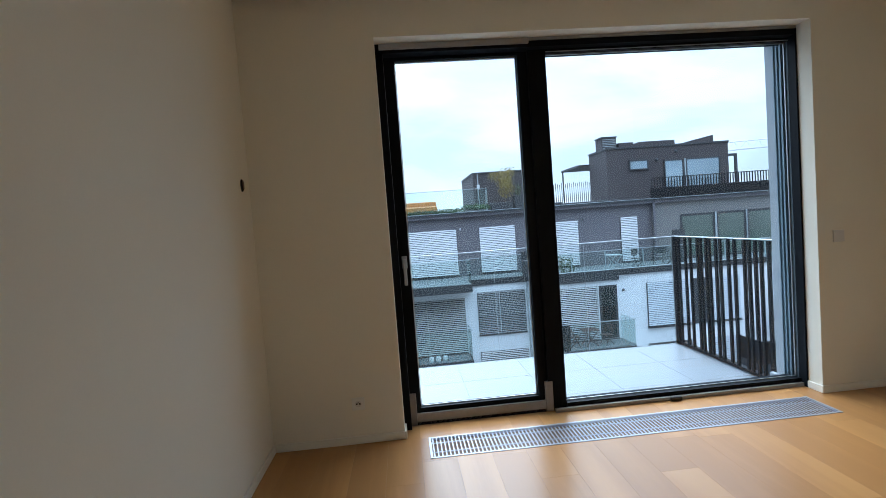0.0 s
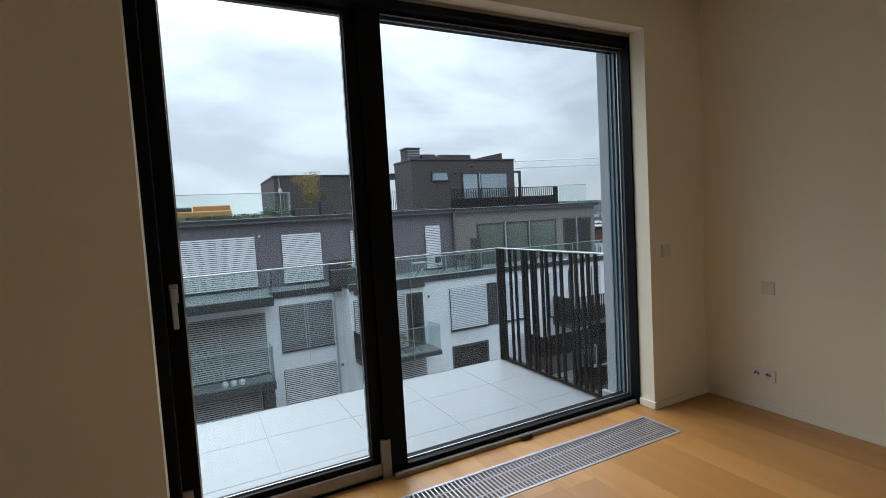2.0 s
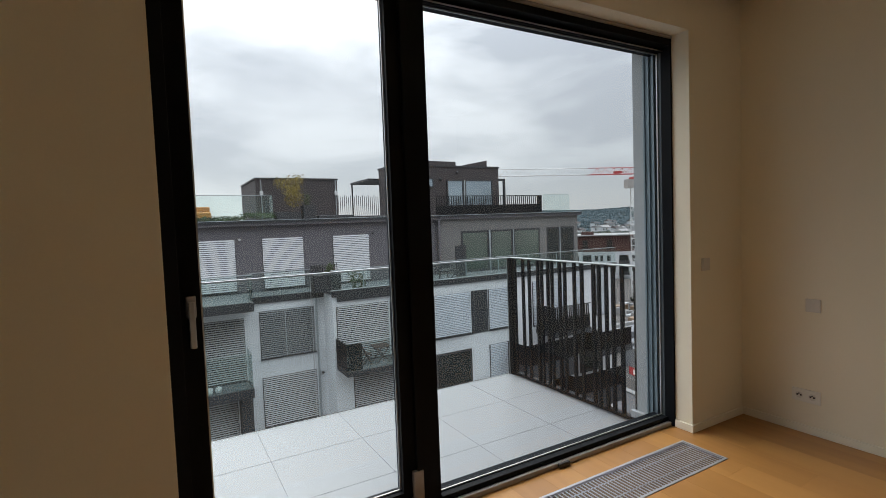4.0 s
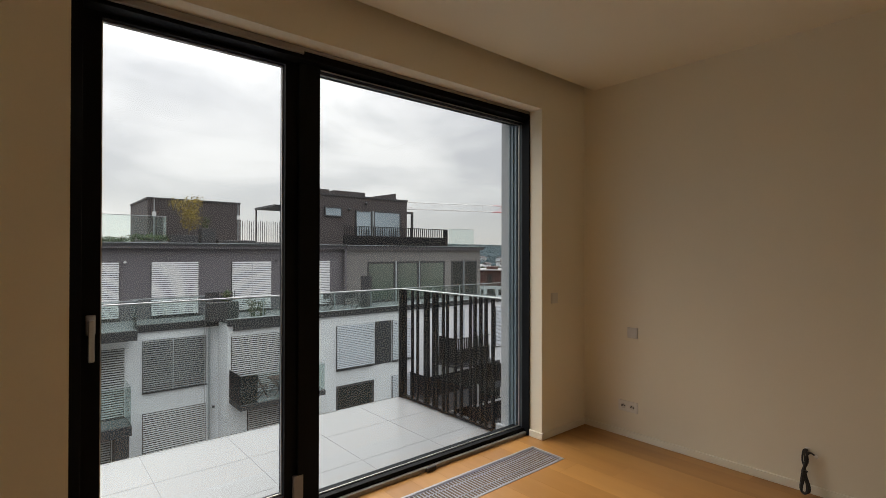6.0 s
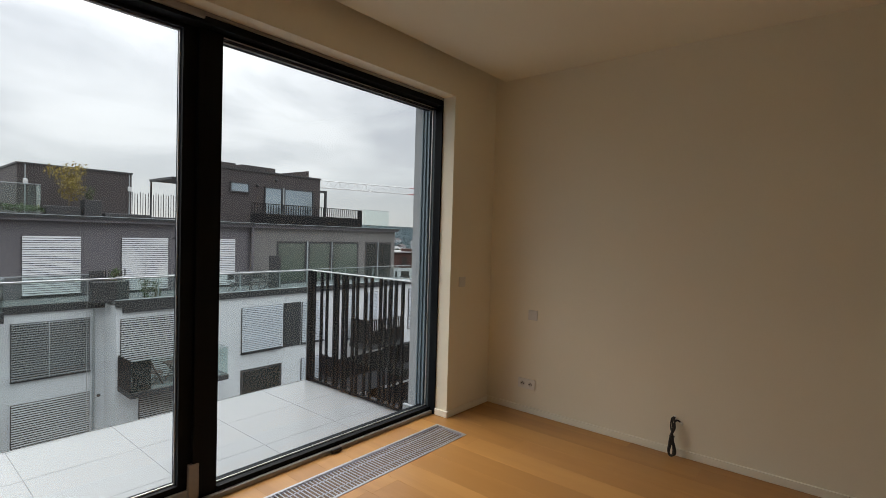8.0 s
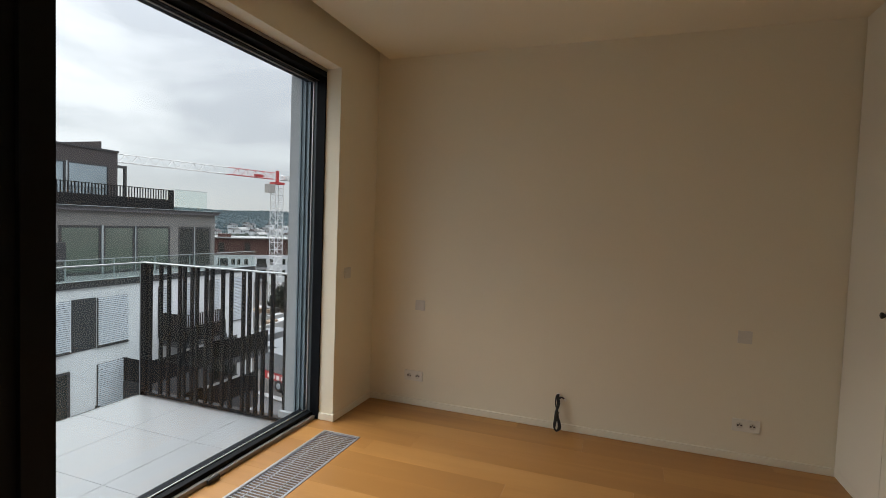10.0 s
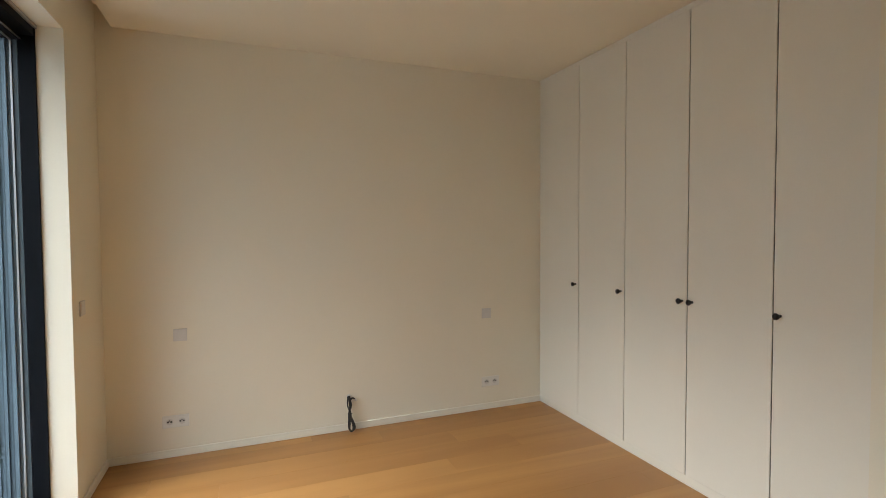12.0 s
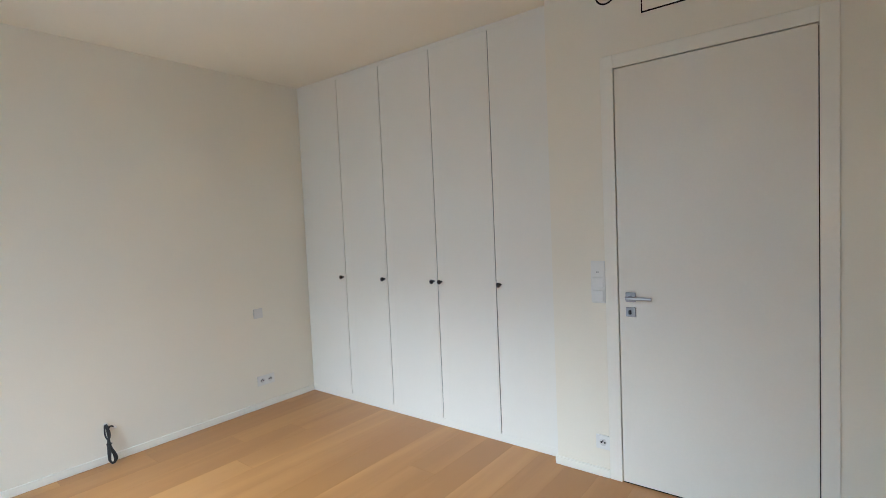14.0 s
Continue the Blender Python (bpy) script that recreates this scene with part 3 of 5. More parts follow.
def double_socket(y, z):
    s = thing("double_socket", (XE, y, z), "white double wall socket above the skirting", "socket", group="double sockets on the bed wall")
    part("plate", boxes((XE - 0.0095, XE - 0.0003, y - 0.078, y + 0.078, z - 0.040, z + 0.040), bevel=0.002), M_PLAST, s)
    for k in (-1, 1):
        socket_insert(y + k * 0.036, z, XE, s, "E")


def single_socket(x, z, yface, side, label):
    s = thing("wall_socket", (x, yface, z), label, "socket")
    b = (x - 0.040, x + 0.040, yface - 0.0095, yface - 0.0003, z - 0.040, z + 0.040) if side == "N" else (x - 0.040, x + 0.040, yface + 0.0003, yface + 0.0095, z - 0.040, z + 0.040)
    part("plate", boxes(b, bevel=0.002), M_PLAST, s)
    socket_insert(x, z, yface, s, side)


def blank_plate(x, y, z, side):
    if side == "E":
        bs = (XE - 0.009, XE - 0.0003, y - 0.040, y + 0.040, z - 0.040, z + 0.040)
        inner = (XE - 0.0105, XE - 0.009, y - 0.031, y + 0.031, z - 0.031, z + 0.031)
    else:
        bs = (x - 0.040, x + 0.040, YN - 0.009, YN - 0.0003, z - 0.040, z + 0.040)
        inner = (x - 0.031, x + 0.031, YN - 0.0105, YN - 0.009, z - 0.031, z + 0.031)
    s = thing("blank_plate", (x, y, z), "square greyish blank cover plate on the wall", "wall plate", group="blank wall plates")
    part("plate", boxes(bs, bevel=0.0015), M_PLAST2, s)
    part("cover", boxes(inner), M_PLAST2, s)


def switch_column():
    x0, x1, z0, z1 = 0.588, 0.668, 0.995, 1.230
    s = thing("light_switch", (0.628, YS, z0), "white upright switch plate with two rockers and a sensor", "light switch")
    part("plate", boxes((x0, x1, YS + 0.0003, YS + 0.010, z0, z1), bevel=0.002), M_PLAST, s)
    part("rocker", boxes((x0 + 0.009, x1 - 0.009, YS + 0.010, YS + 0.0145, 1.006, 1.066), bevel=0.002), M_PLAST, s)
    part("rocker", boxes((x0 + 0.009, x1 - 0.009, YS + 0.010, YS + 0.0145, 1.082, 1.138), bevel=0.002), M_PLAST, s)
    part("sensor_cover", boxes((x0 + 0.009, x1 - 0.009, YS + 0.010, YS + 0.012, 1.158, 1.219)), M_PLAST, s)
    part("display", boxes((0.621, 0.636, YS + 0.012, YS + 0.0126, 1.166, 1.170)), M_HOLE, s, "tiny dark display mark")


def cable_bundle():
    c = thing("cable_bundle", (XE, 3.40, 0.25), "folded black cable tied up and hanging from the wall", "cable")
    rnd = random.Random(3)

    def strand(pts, name):
        cu = bpy.data.curves.new(name, 'CURVE')
        cu.dimensions = '3D'
        cu.bevel_depth, cu.bevel_resolution, cu.resolution_u = 0.0050, 3, 8
        sp = cu.splines.new('NURBS')
        sp.points.add(len(pts) - 1)
        for p, q in zip(sp.points, pts):
            p.co = (*q, 1)
        sp.use_endpoint_u, sp.order_u = True, 4
        cu.materials.append(M_CABLE)
        tmp = bpy.data.objects.new(name, cu)
        me = bpy.data.meshes.new_from_object(tmp)
        bpy.data.objects.remove(tmp)
        ob = new(name, me)
        ob.parent = c
        ob.location = -Vector(c.location)
        return ob
    for k in range(3):
        o = (k - 1) * 0.0075
        x = XE - 0.030 - 0.006 * (k % 2)
        xl, xf = x - 0.018, x - 0.048
        y = 3.40 + o
        strand([(XE - 0.002, 3.398, 0.252), (XE - 0.022, 3.404 + o, 0.258), (x, y + 0.006, 0.238), (x - 0.006, y + 0.012 * (k - 1), 0.19), (xl, 3.402 - o, 0.145),
                (xl - 0.006, 3.398 - o * 0.6, 0.11), (xf + 0.01, 3.386 - 0.006 * k, 0.075), (xf, 3.382 - 0.009 * k, 0.030), (xf - 0.004, 3.396, 0.008 + 0.005 * k),
                (xf, 3.414 + 0.003 * k, 0.034), (xf + 0.012, 3.406 + o, 0.09), (xl - 0.004, 3.404 + o, 0.15), (x - 0.002, 3.396 - o, 0.21), (XE - 0.024, 3.390 + o, 0.248), (XE - 0.018, 3.368, 0.240), (XE - 0.016, 3.355, 0.226)], "cable_strand")
    part("cable_tie", turned(((0.0165, 0), (0.0172, 0.004), (0.0165, 0.008)), (XE - 0.052, 3.401, 0.134), (0.25, 0, 1), 14), M_CABLE, c)
    part("plug_cap", turned(((0.008, 0), (0.0085, 0.012), (0.006, 0.018)), (XE - 0.020, 3.356, 0.232), (-0.4, -0.5, -0.6), 12), M_PLAST, c, "white end cap")
    part("wall_outlet", turned(((0.014, 0), (0.013, 0.006), (0.008, 0.010)), (XE - 0.0005, 3.398, 0.252), (-1, 0, 0), 14), M_PLAST, c, "white cable outlet")


def wall_hatch():
    h = thing("wall_hatch", (0.06, YS, 2.50), "flush white rectangular hatch above the door", "hatch")
    part("gap", boxes((-0.245, 0.368, YS + 0.0004, YS + 0.003, 2.503, 2.690)), M_HOLE, h, "dark joint round the hatch")
    part("cover", boxes((-0.238, 0.361, YS + 0.003, YS + 0.007, 2.510, 2.683), bevel=0.001), M_WALL, h)
    v = thing("round_vent", (0.55, YS, 2.66), "round white wall vent with a dark rim", "vent")
    part("rim", turned(((0.056, 0), (0.056, 0.004), (0.049, 0.004), (0.049, 0.001)), (0.55, YS + 0.0005, 2.655), (0, 1, 0), 32), M_HOLE, v, "thin dark rim")
    part("disc", turned(((0.047, 0), (0.047, 0.008), (0.040, 0.011)), (0.55, YS + 0.0015, 2.655), (0, 1, 0), 32), M_WALL, v)


window()
floor_grille()
room_door()
wardrobe()
double_socket(4.532, 0.234)
double_socket(2.229, 0.229)
blank_plate(XE, 4.495, 0.80, "E")
blank_plate(XE, 2.265, 0.795, "E")
blank_plate(2.945, YN, 1.06, "N")
single_socket(-0.321, 0.255, YN, "N", "white single wall socket beside the window")
single_socket(0.624, 0.200, YS, "S", "white single wall socket beside the door lining")
switch_column()
cable_bundle()
wall_hatch()
box = thing("cable_stub", (XW, 4.775, 1.645), "small dark capped wire outlet on the wall", "wire outlet")
stub = turned(((0.036, 0), (0.036, 0.004), (0.030, 0.008), (0.012, 0.009)), (XW + 0.0004, 4.775, 1.645), (1, 0, 0), 20)
for vv in stub.verts:
    vv.co.y = 4.775 + (vv.co.y - 4.775) * 0.55
part("box", stub, M_HOLE, box, "dark oval opening")
part("clip", boxes((XW + 0.008, XW + 0.016, 4.768, 4.776, 1.625, 1.668), bevel=0.002), M_DIRT, box, "brown wire end")


# ---------------------------------------------------------------- the balcony
structure("facade_wall", boxes((-3.2, OX0, 5.215, 5.335, -3.4, 4.2), (OX1, 6.0, 5.215, 5.335, -3.4, 4.2), (OX0, OX1, 5.215, 5.335, OZ, 4.2), (OX0, OX1, 5.215, 5.335, -3.4, -0.19)), M_FACADE, "pale rendered outside wall", "wall")
structure("window_sill", boxes((OX0, OX1, 5.218, 5.333, -0.186, -0.035)), M_SLABEDGE, "dark metal threshold step to the balcony", "sill")
FZ = -0.19


def balcony():
    base = structure("balcony_floor", boxes((-2.4, 3.06, 5.335, 7.06, -0.45, FZ - 0.0025)), M_GROUT, "pale tiled balcony floor", "floor")
    made = {}
    y_edges = [5.335, 5.87, 6.47, 7.06]
    x_edges = [-2.4, -2.10, -1.448, -0.796, -0.144, 0.508, 1.16, 1.812, 2.464, 3.05]
    for xa, xb in zip(x_edges, x_edges[1:]):
        for ya, yb in zip(y_edges, y_edges[1:]):
            key = (round(xb - xa - 0.003, 3), round(yb - ya - 0.003, 3))
            if key not in made:
                bm = boxes((0, key[0], 0, key[1], 0, 0.02))
                top = [e for e in bm.edges if all(v.co.z > 0.019 for v in e.verts)]
                bmesh.ops.bevel(bm, geom=top, offset=0.001, segments=1, affect='EDGES')
                me = bpy.data.meshes.new("tile")
                bm.to_mesh(me)
                bm.free()
                me.materials.append(M_TILE)
                made[key] = me
            ob = new("tile", made[key])
            ob.parent = base
            ob.location = Vector((xa + 0.0015, ya + 0.0015, FZ - 0.02)) - Vector(base.location)
    # slatted side screen
    sx, top = 2.985, 1.013
    s = thing("slatted_balustrade", (sx, 6.2, FZ), "dark steel balcony balustrade of unevenly spaced upright bars", "balustrade")
    part("top_rail", boxes((sx - 0.004, sx + 0.054, 5.340, 7.052, top - 0.010, top), bevel=0.002), M_HANDRAIL, s, "bright flat top rail")
    part("bottom_rail", boxes((sx, sx + 0.050, 5.340, 7.05, FZ + 0.012, FZ + 0.040)), M_SLAT, s)
    for yy in (5.5, 6.3):
        part("foot", boxes((sx + 0.01, sx + 0.04, yy, yy + 0.03, FZ, FZ + 0.012)), M_SLAT, s)
    # upright steel bars, some in close pairs
    for y in (6.948, 6.823, 6.730, 6.605, 6.551, 6.466, 6.412, 6.312, 6.249, 6.134, 6.047, 5.920, 5.860, 5.785, 5.717, 5.630, 5.503, 5.402):
        part("slat", boxes((sx, sx + 0.021, y - 0.027, y, FZ + 0.040, top - 0.010)), M_SLAT, s)
    part("corner_post", boxes((sx, sx + 0.050, 6.985, 7.045, FZ, top - 0.010)), M_SLAT, s)
    # glass front
    g = thing("glass_balustrade", (0.5, 7.03, FZ), "frameless glass balcony balustrade with a slim steel handrail", "balustrade")
    part("handrail", boxes((-2.4, sx - 0.014, 7.012, 7.048, top - 0.012, top), bevel=0.002), M_HANDRAIL, g, "slim bright handrail")
    part("base_channel", boxes((-2.4, sx - 0.008, 7.062, 7.085, FZ - 0.12, FZ - 0.005)), M_SLAT, g)
    edges = [-2.4, -1.01, -0.01, 0.985, 1.98, sx - 0.01]
    for a, b in zip(edges, edges[1:]):
        gp = part("glass_panel", boxes((a + 0.006, b - 0.006, 7.024, 7.034, FZ + 0.0, top - 0.014)), M_BALGLASS, g, "clear greenish glass panel")
        gp.visible_shadow = False
        part("glass_edge", boxes((b - 0.006, b - 0.004, 7.024, 7.034, FZ, top - 0.014)), M_HANDRAIL, g, "pale polished glass edge")


balcony()


# ---------------------------------------------------------------- the house across the yard
GZ = -14.0
YG, YL, YR = 27.0, 25.0, 23.7       # grey storey, left white part, right white part
TZ = -1.5                            # terrace floor
house = thing("apartment_house", (10, 29, GZ), "white and taupe terraced apartment house with roof terraces", "apartment house")
part("lower_wall", boxes((-16, 6.15, YL, 38, GZ, TZ - 0.28)), M_RENDER_W, house, "white rendered wall")
part("projecting_wall", boxes((6.15, 23.7, YR, 38, GZ, TZ - 0.10)), M_RENDER_W, house, "white rendered wall")
part("grey_storey_wall", boxes((-16, 13.3, YG, 38, TZ - 0.28, 1.56)), M_RENDER_G, house, "taupe grey rendered wall")
part("light_storey_wall", boxes((13.3, 23.75, YG - 0.2, 38, TZ - 0.1, 1.56)), M_RENDER_L, house, "lighter taupe rendered wall")
part("roof_slab", boxes((-16.2, 13.3, YG - 0.25, 38, 1.56, 1.70), (13.3, 23.9, YG - 0.4, 38, 1.56, 1.70)), M_RENDER_G, house)
part("roof_edge", boxes((-16.2, 13.3, YG - 0.32, YG - 0.1, 1.70, 1.79), (13.3, 23.95, YG - 0.47, YG - 0.25, 1.70, 1.77)), M_SLABEDGE, house, "dark metal roof edge")
part("roof_flashing", boxes((-16.2, 13.3, YG - 0.34, YG - 0.08, 1.79, 1.815), (13.3, 23.95, YG - 0.49, YG - 0.23, 1.77, 1.795)), M_FLASH, house, "thin zinc roof flashing")
part("roof_deck", boxes((-16, 23.8, YG - 0.1, 38, 1.70, 1.76)), M_DECK, house)
part("terrace_deck", boxes((-16, 6.15, YL - 0.02, YG, TZ - 0.06, TZ), (6.15, 23.7, YR - 0.02, YG, TZ - 0.06, TZ)), M_DECK, house, "pale paved terrace")
part("terrace_fascia", boxes((3.0, 6.15, YL - 0.06, YL, TZ - 0.27, TZ + 0.02), (6.12, 23.75, YR - 0.08, YR, TZ - 0.16, TZ + 0.12)), M_SLABEDGE, house, "dark terrace edge")
part("terrace_flashing", boxes((6.10, 23.77, YR - 0.11, YR + 0.05, TZ + 0.12, TZ + 0.145)), M_FLASH, house)
part("blind_box", boxes((6.35, 9.76, YR - 0.10, YR, TZ - 0.36, TZ - 0.16)), M_SLABEDGE, house, "dark blind box")
part("downpipe", tube(bmesh.new(), (13.25, YG - 0.3, TZ), (13.25, YG - 0.3, 1.56), 0.07), M_RENDER_G, house)
part("downpipe", tube(bmesh.new(), (5.78, YL - 0.06, GZ), (5.78, YL - 0.06, TZ - 0.3), 0.045), M_FLASH, house, "pale downpipe")


def blind_window(x0, x1, z0, z1, y, slat_mat, drop=1.0, split=None, frame_mat=None, pitch=0.085, glass=None):
    """A window with its frame, glass and an outside slatted blind let down to a share of its height."""
    w = part("window", rim(x0 - 0.01, x1 + 0.01, z0 - 0.01, z1 + 0.01, y - 0.02, y + 0.06, 0.05 if drop else 0.11), frame_mat or M_FARFRAME, house, "dark framed window")
    part("pane", boxes((x0 + 0.03, x1 - 0.03, y - 0.012, y - 0.004, z0 + 0.03, z1 - 0.03)), glass or M_FARWIN, w)
    if split is not None:
        part("mullion", boxes((split - 0.025, split + 0.025, y - 0.03, y - 0.013, z0 + 0.04, z1 - 0.04)), M_FARFRAME, w)
        part("guide_wire", boxes((split - 0.012, split + 0.012, y - 0.10, y - 0.09, z0 + 0.02, z1 - 0.02)), M_FLASH, w)
    part("sill", boxes((x0 - 0.03, x1 + 0.03, y - 0.09, y - 0.021, z0 - 0.05, z0 - 0.015)), M_SLABEDGE, w)
    if drop:
        bm = bmesh.new()
        zz = z1 - 0.03
        bottom = z1 - (z1 - z0) * drop
        hi = pitch * (0.36 if slat_mat in (M_BLIND_W, M_BLIND_M) else 0.24)
        while zz > bottom + 0.03:
            v = [bm.verts.new(p) for p in ((x0 + 0.01, y - 0.085, zz - hi), (x1 - 0.01, y - 0.085, zz - hi), (x1 - 0.01, y - 0.055, zz + hi), (x0 + 0.01, y - 0.055, zz + hi))]
            bm.faces.new(v)
            zz -= pitch
        part("blind", bm, slat_mat, w, "slatted outside blind, let down", kind="stuff")
    return w


blind_window(-0.45, 2.78, TZ + 0.05, 0.95, YG, M_BLIND_W, pitch=0.09, split=1.1)
blind_window(3.95, 5.84, TZ + 0.05, 0.95, YG, M_BLIND_W, pitch=0.09)
blind_window(7.30, 9.20, TZ + 0.05, 0.93, YG, M_BLIND_W, pitch=0.09, split=8.25)
blind_window(11.50, 12.43, TZ + 0.05, 0.92, YG, M_BLIND_W, pitch=0.09)
blind_window(-4.3, -1.6, TZ + 0.05, 0.95, YG, M_BLIND_W, pitch=0.09)
blind_window(3.34, 5.66, -4.15, -2.12, YL, M_BLIND_D, pitch=0.085, split=4.4)
blind_window(3.34, 5.66, -7.15, -5.00, YL, M_BLIND_G, pitch=0.085)
blind_window(-0.42, 2.72, -4.95, -2.32, YL, M_BLIND_G, pitch=0.09, split=0.9)
blind_window(-0.42, 2.30, -8.0, -5.75, YL, M_BLIND_G, pitch=0.09)
blind_window(6.30, 8.74, -4.55, -2.10, YR, M_BLIND_G, pitch=0.085, split=8.70)
blind_window(8.82, 9.66, -4.55, -2.10, YR, M_BLIND_G, drop=0)
blind_window(6.95, 9.66, -7.6, -5.20, YR, M_BLIND_G, pitch=0.085)
blind_window(11.10, 13.18, -4.22, -2.14, YR, M_BLIND_M, pitch=0.085)
blind_window(14.28, 15.66, -4.22, -2.14, YR, M_BLIND_M, pitch=0.085)
part("wall_panel", boxes((13.24, 14.22, YR - 0.035, YR, -4.26, -2.10)), M_SLABEDGE, house, "dark panel between windows")
blind_window(11.10, 13.18, -7.2, -5.00, YR, M_BLIND_M, drop=0)
blind_window(14.28, 15.66, -7.3, -5.00, YR, M_BLIND_M, pitch=0.085)
blind_window(17.2, 17.95, -4.4, -2.0, YR, M_BLIND_M, pitch=0.085)
blind_window(18.6, 19.4, -4.5, -1.95, YR, M_BLIND_M, pitch=0.085)
blind_window(20.3, 21.0, -4.4, -1.95, YR, M_BLIND_M, pitch=0.085)
blind_window(22.0, 22.8, -4.4, -1.95, YR, M_BLIND_M, pitch=0.085)
blind_window(20.6, 22.4, -7.6, -5.3, YR, M_BLIND_W, drop=0)
blind_window(20.6, 22.4, -10.6, -8.4, YR, M_BLIND_W, drop=0)
for x0, x1 in ((14.72, 16.60), (16.74, 18.36), (18.46, 20.50), (21.10, 22.12), (22.22, 23.40)):
    blind_window(x0, x1, TZ + 0.04, 0.84, YG - 0.2, M_BLIND_W, drop=0, glass=M_FARWIN_G if x0 < 21 else M_FARWIN)
part("pillar", boxes((16.62, 16.72, YG - 0.26, YG - 0.2, TZ, 0.86), (18.38, 18.44, YG - 0.26, YG - 0.2, TZ, 0.86), (22.14, 22.20, YG - 0.26, YG - 0.2, TZ, 0.86)), M_FLASH, house, "pale window post")


def far_balcony(name, x0, x1, y0, y1, zf, thick, glass_top, mat_slab=None, sides=True, dark=False, panel=None):
    b = part(name, boxes((x0, x1, y0, y1, zf - thick, zf)), mat_slab or M_SLABEDGE, house, "dark edged concrete balcony")
    part("balcony_paving", boxes((x0 + 0.08, x1 - 0.08, y0 + 0.08, y1, zf, zf + 0.02)), M_DECK, b, "pale paving")
    if dark:
        for k in range(int((x1 - x0) / 0.14)):
            xx = x0 + 0.04 + k * 0.14
            part("bar", boxes((xx, xx + 0.07, y0 + 0.02, y0 + 0.05, zf, glass_top - 0.03)), M_SLAT, b)
        part("rail", boxes((x0, x1, y0 + 0.01, y0 + 0.06, glass_top - 0.03, glass_top)), M_SLAT, b)
        if panel is not None:
            part("front_panel", boxes((x0 + 0.04, x1 - 0.04, y0 + 0.052, y0 + 0.07, zf + 0.02, panel)), M_SLAT, b, "solid dark front panel")
        part("side_panel", boxes((x0 + 0.02, x0 + 0.05, y0 + 0.06, y1, zf + 0.02, glass_top)), M_SLAT, b)
    else:
        gp = part("front_glass", boxes((x0 + 0.02, x1 - 0.02, y0 + 0.03, y0 + 0.05, zf + 0.02, glass_top)), M_FARGLASS, b)
        gp.visible_shadow = False
        part("rail", boxes((x0, x1, y0 + 0.02, y0 + 0.06, glass_top, glass_top + 0.03)), M_FLASH, b, "pale slim rail")
        for xx in (x0 + 0.03, x1 - 0.05):
            gs = part("side_glass", boxes((xx, xx + 0.02, y0 + 0.06, y1, zf + 0.02, glass_top)), M_FARGLASS, b)
            gs.visible_shadow = False
    return b


far_balcony("balcony", -5.0, 2.98, 23.77, YL, TZ - 0.02, 0.36, -0.42)
far_balcony("balcony", -5.0, 2.82, 23.77, YL, -5.0, 0.36, -3.56)
part("balcony_pillar", boxes((2.36, 2.80, 24.2, YL, -9, -5.36)), M_SLABEDGE, house, "dark pillar")
bal = far_balcony("balcony", 6.22, 9.84, 22.3, YR, -4.62, 0.20, -3.46)
part("dark_side_panel", boxes((6.22, 6.25, 22.34, YR, -4.6, -3.46), (6.28, 6.9, 22.36, 22.40, -4.6, -3.46)), M_SLAT, bal, "dark privacy panel")
far_balcony("balcony", 17.4, 20.05, 22.2, YR, -4.60, 0.25, -3.25, dark=True, panel=-3.85)
far_balcony("balcony", 15.4, 18.9, 22.1, YR, -6.0, 0.95, -4.95, dark=True, panel=-5.0)
far_balcony("balcony", 20.1, 23.2, 22.1, YR, -6.0, 0.35, -5.0, dark=True, panel=-5.05)
far_balcony("balcony", 18.7, 22.4, 22.1, YR, -8.2, 0.95, -7.15, dark=True, panel=-7.2)
far_balcony("balcony", 14.2, 16.4, 22.4, YR, -7.75, 0.25, -6.75, dark=True)

gr = part("terrace_glass", boxes((3.02, 6.10, YL - 0.03, YL - 0.01, TZ + 0.02, -0.47)), M_FARGLASS, house, "greenish terrace glass")
gr.visible_shadow = False
part("terrace_rail", boxes((3.02, 6.10, YL - 0.04, YL, -0.47, -0.44)), M_FLASH, gr, "pale slim rail")
gr = part("terrace_glass", boxes((6.15, 23.72, YR - 0.03, YR - 0.01, TZ + 0.145, -0.50)), M_FARGLASS, house, "greenish terrace glass")
gr.visible_shadow = False
part("terrace_rail", boxes((6.12, 23.74, YR - 0.04, YR, -0.50, -0.47)), M_FLASH, gr, "pale slim rail")
part("terrace_post", boxes(*[(x, x + 0.04, YR, YR + 0.04, TZ + 0.1, -0.5) for x in (7.6, 9.2, 11.0, 13.0, 15.0, 17.0, 19.0, 21.0)]), M_FLASH, gr, kind="stuff")
for x, z in ((2.98, 0.95), (9.45, 0.98), (9.95, -2.35), (5.95, -5.2)):
    y = YG if z > 0 else (YR if x > 6.1 else YL)
    part("wall_lamp", turned(((0.03, 0), (0.055, 0.03), (0.06, 0.10), (0.035, 0.13)), (x, y - 0.001, z), (0, -1, 0), 10), M_FARFRAME if x > 3 else M_CRANE_W, house, "small wall lamp")
for x, y, z in ((16.2, 29.46, 4.48), (15.0, 29.46, 4.05)):
    part("wall_lamp", turned(((0.04, 0), (0.09, 0.03), (0.09, 0.10), (0.05, 0.14)), (x, y, z), (0, -1, 0), 10), M_FARFRAME, house, "small wall lamp")

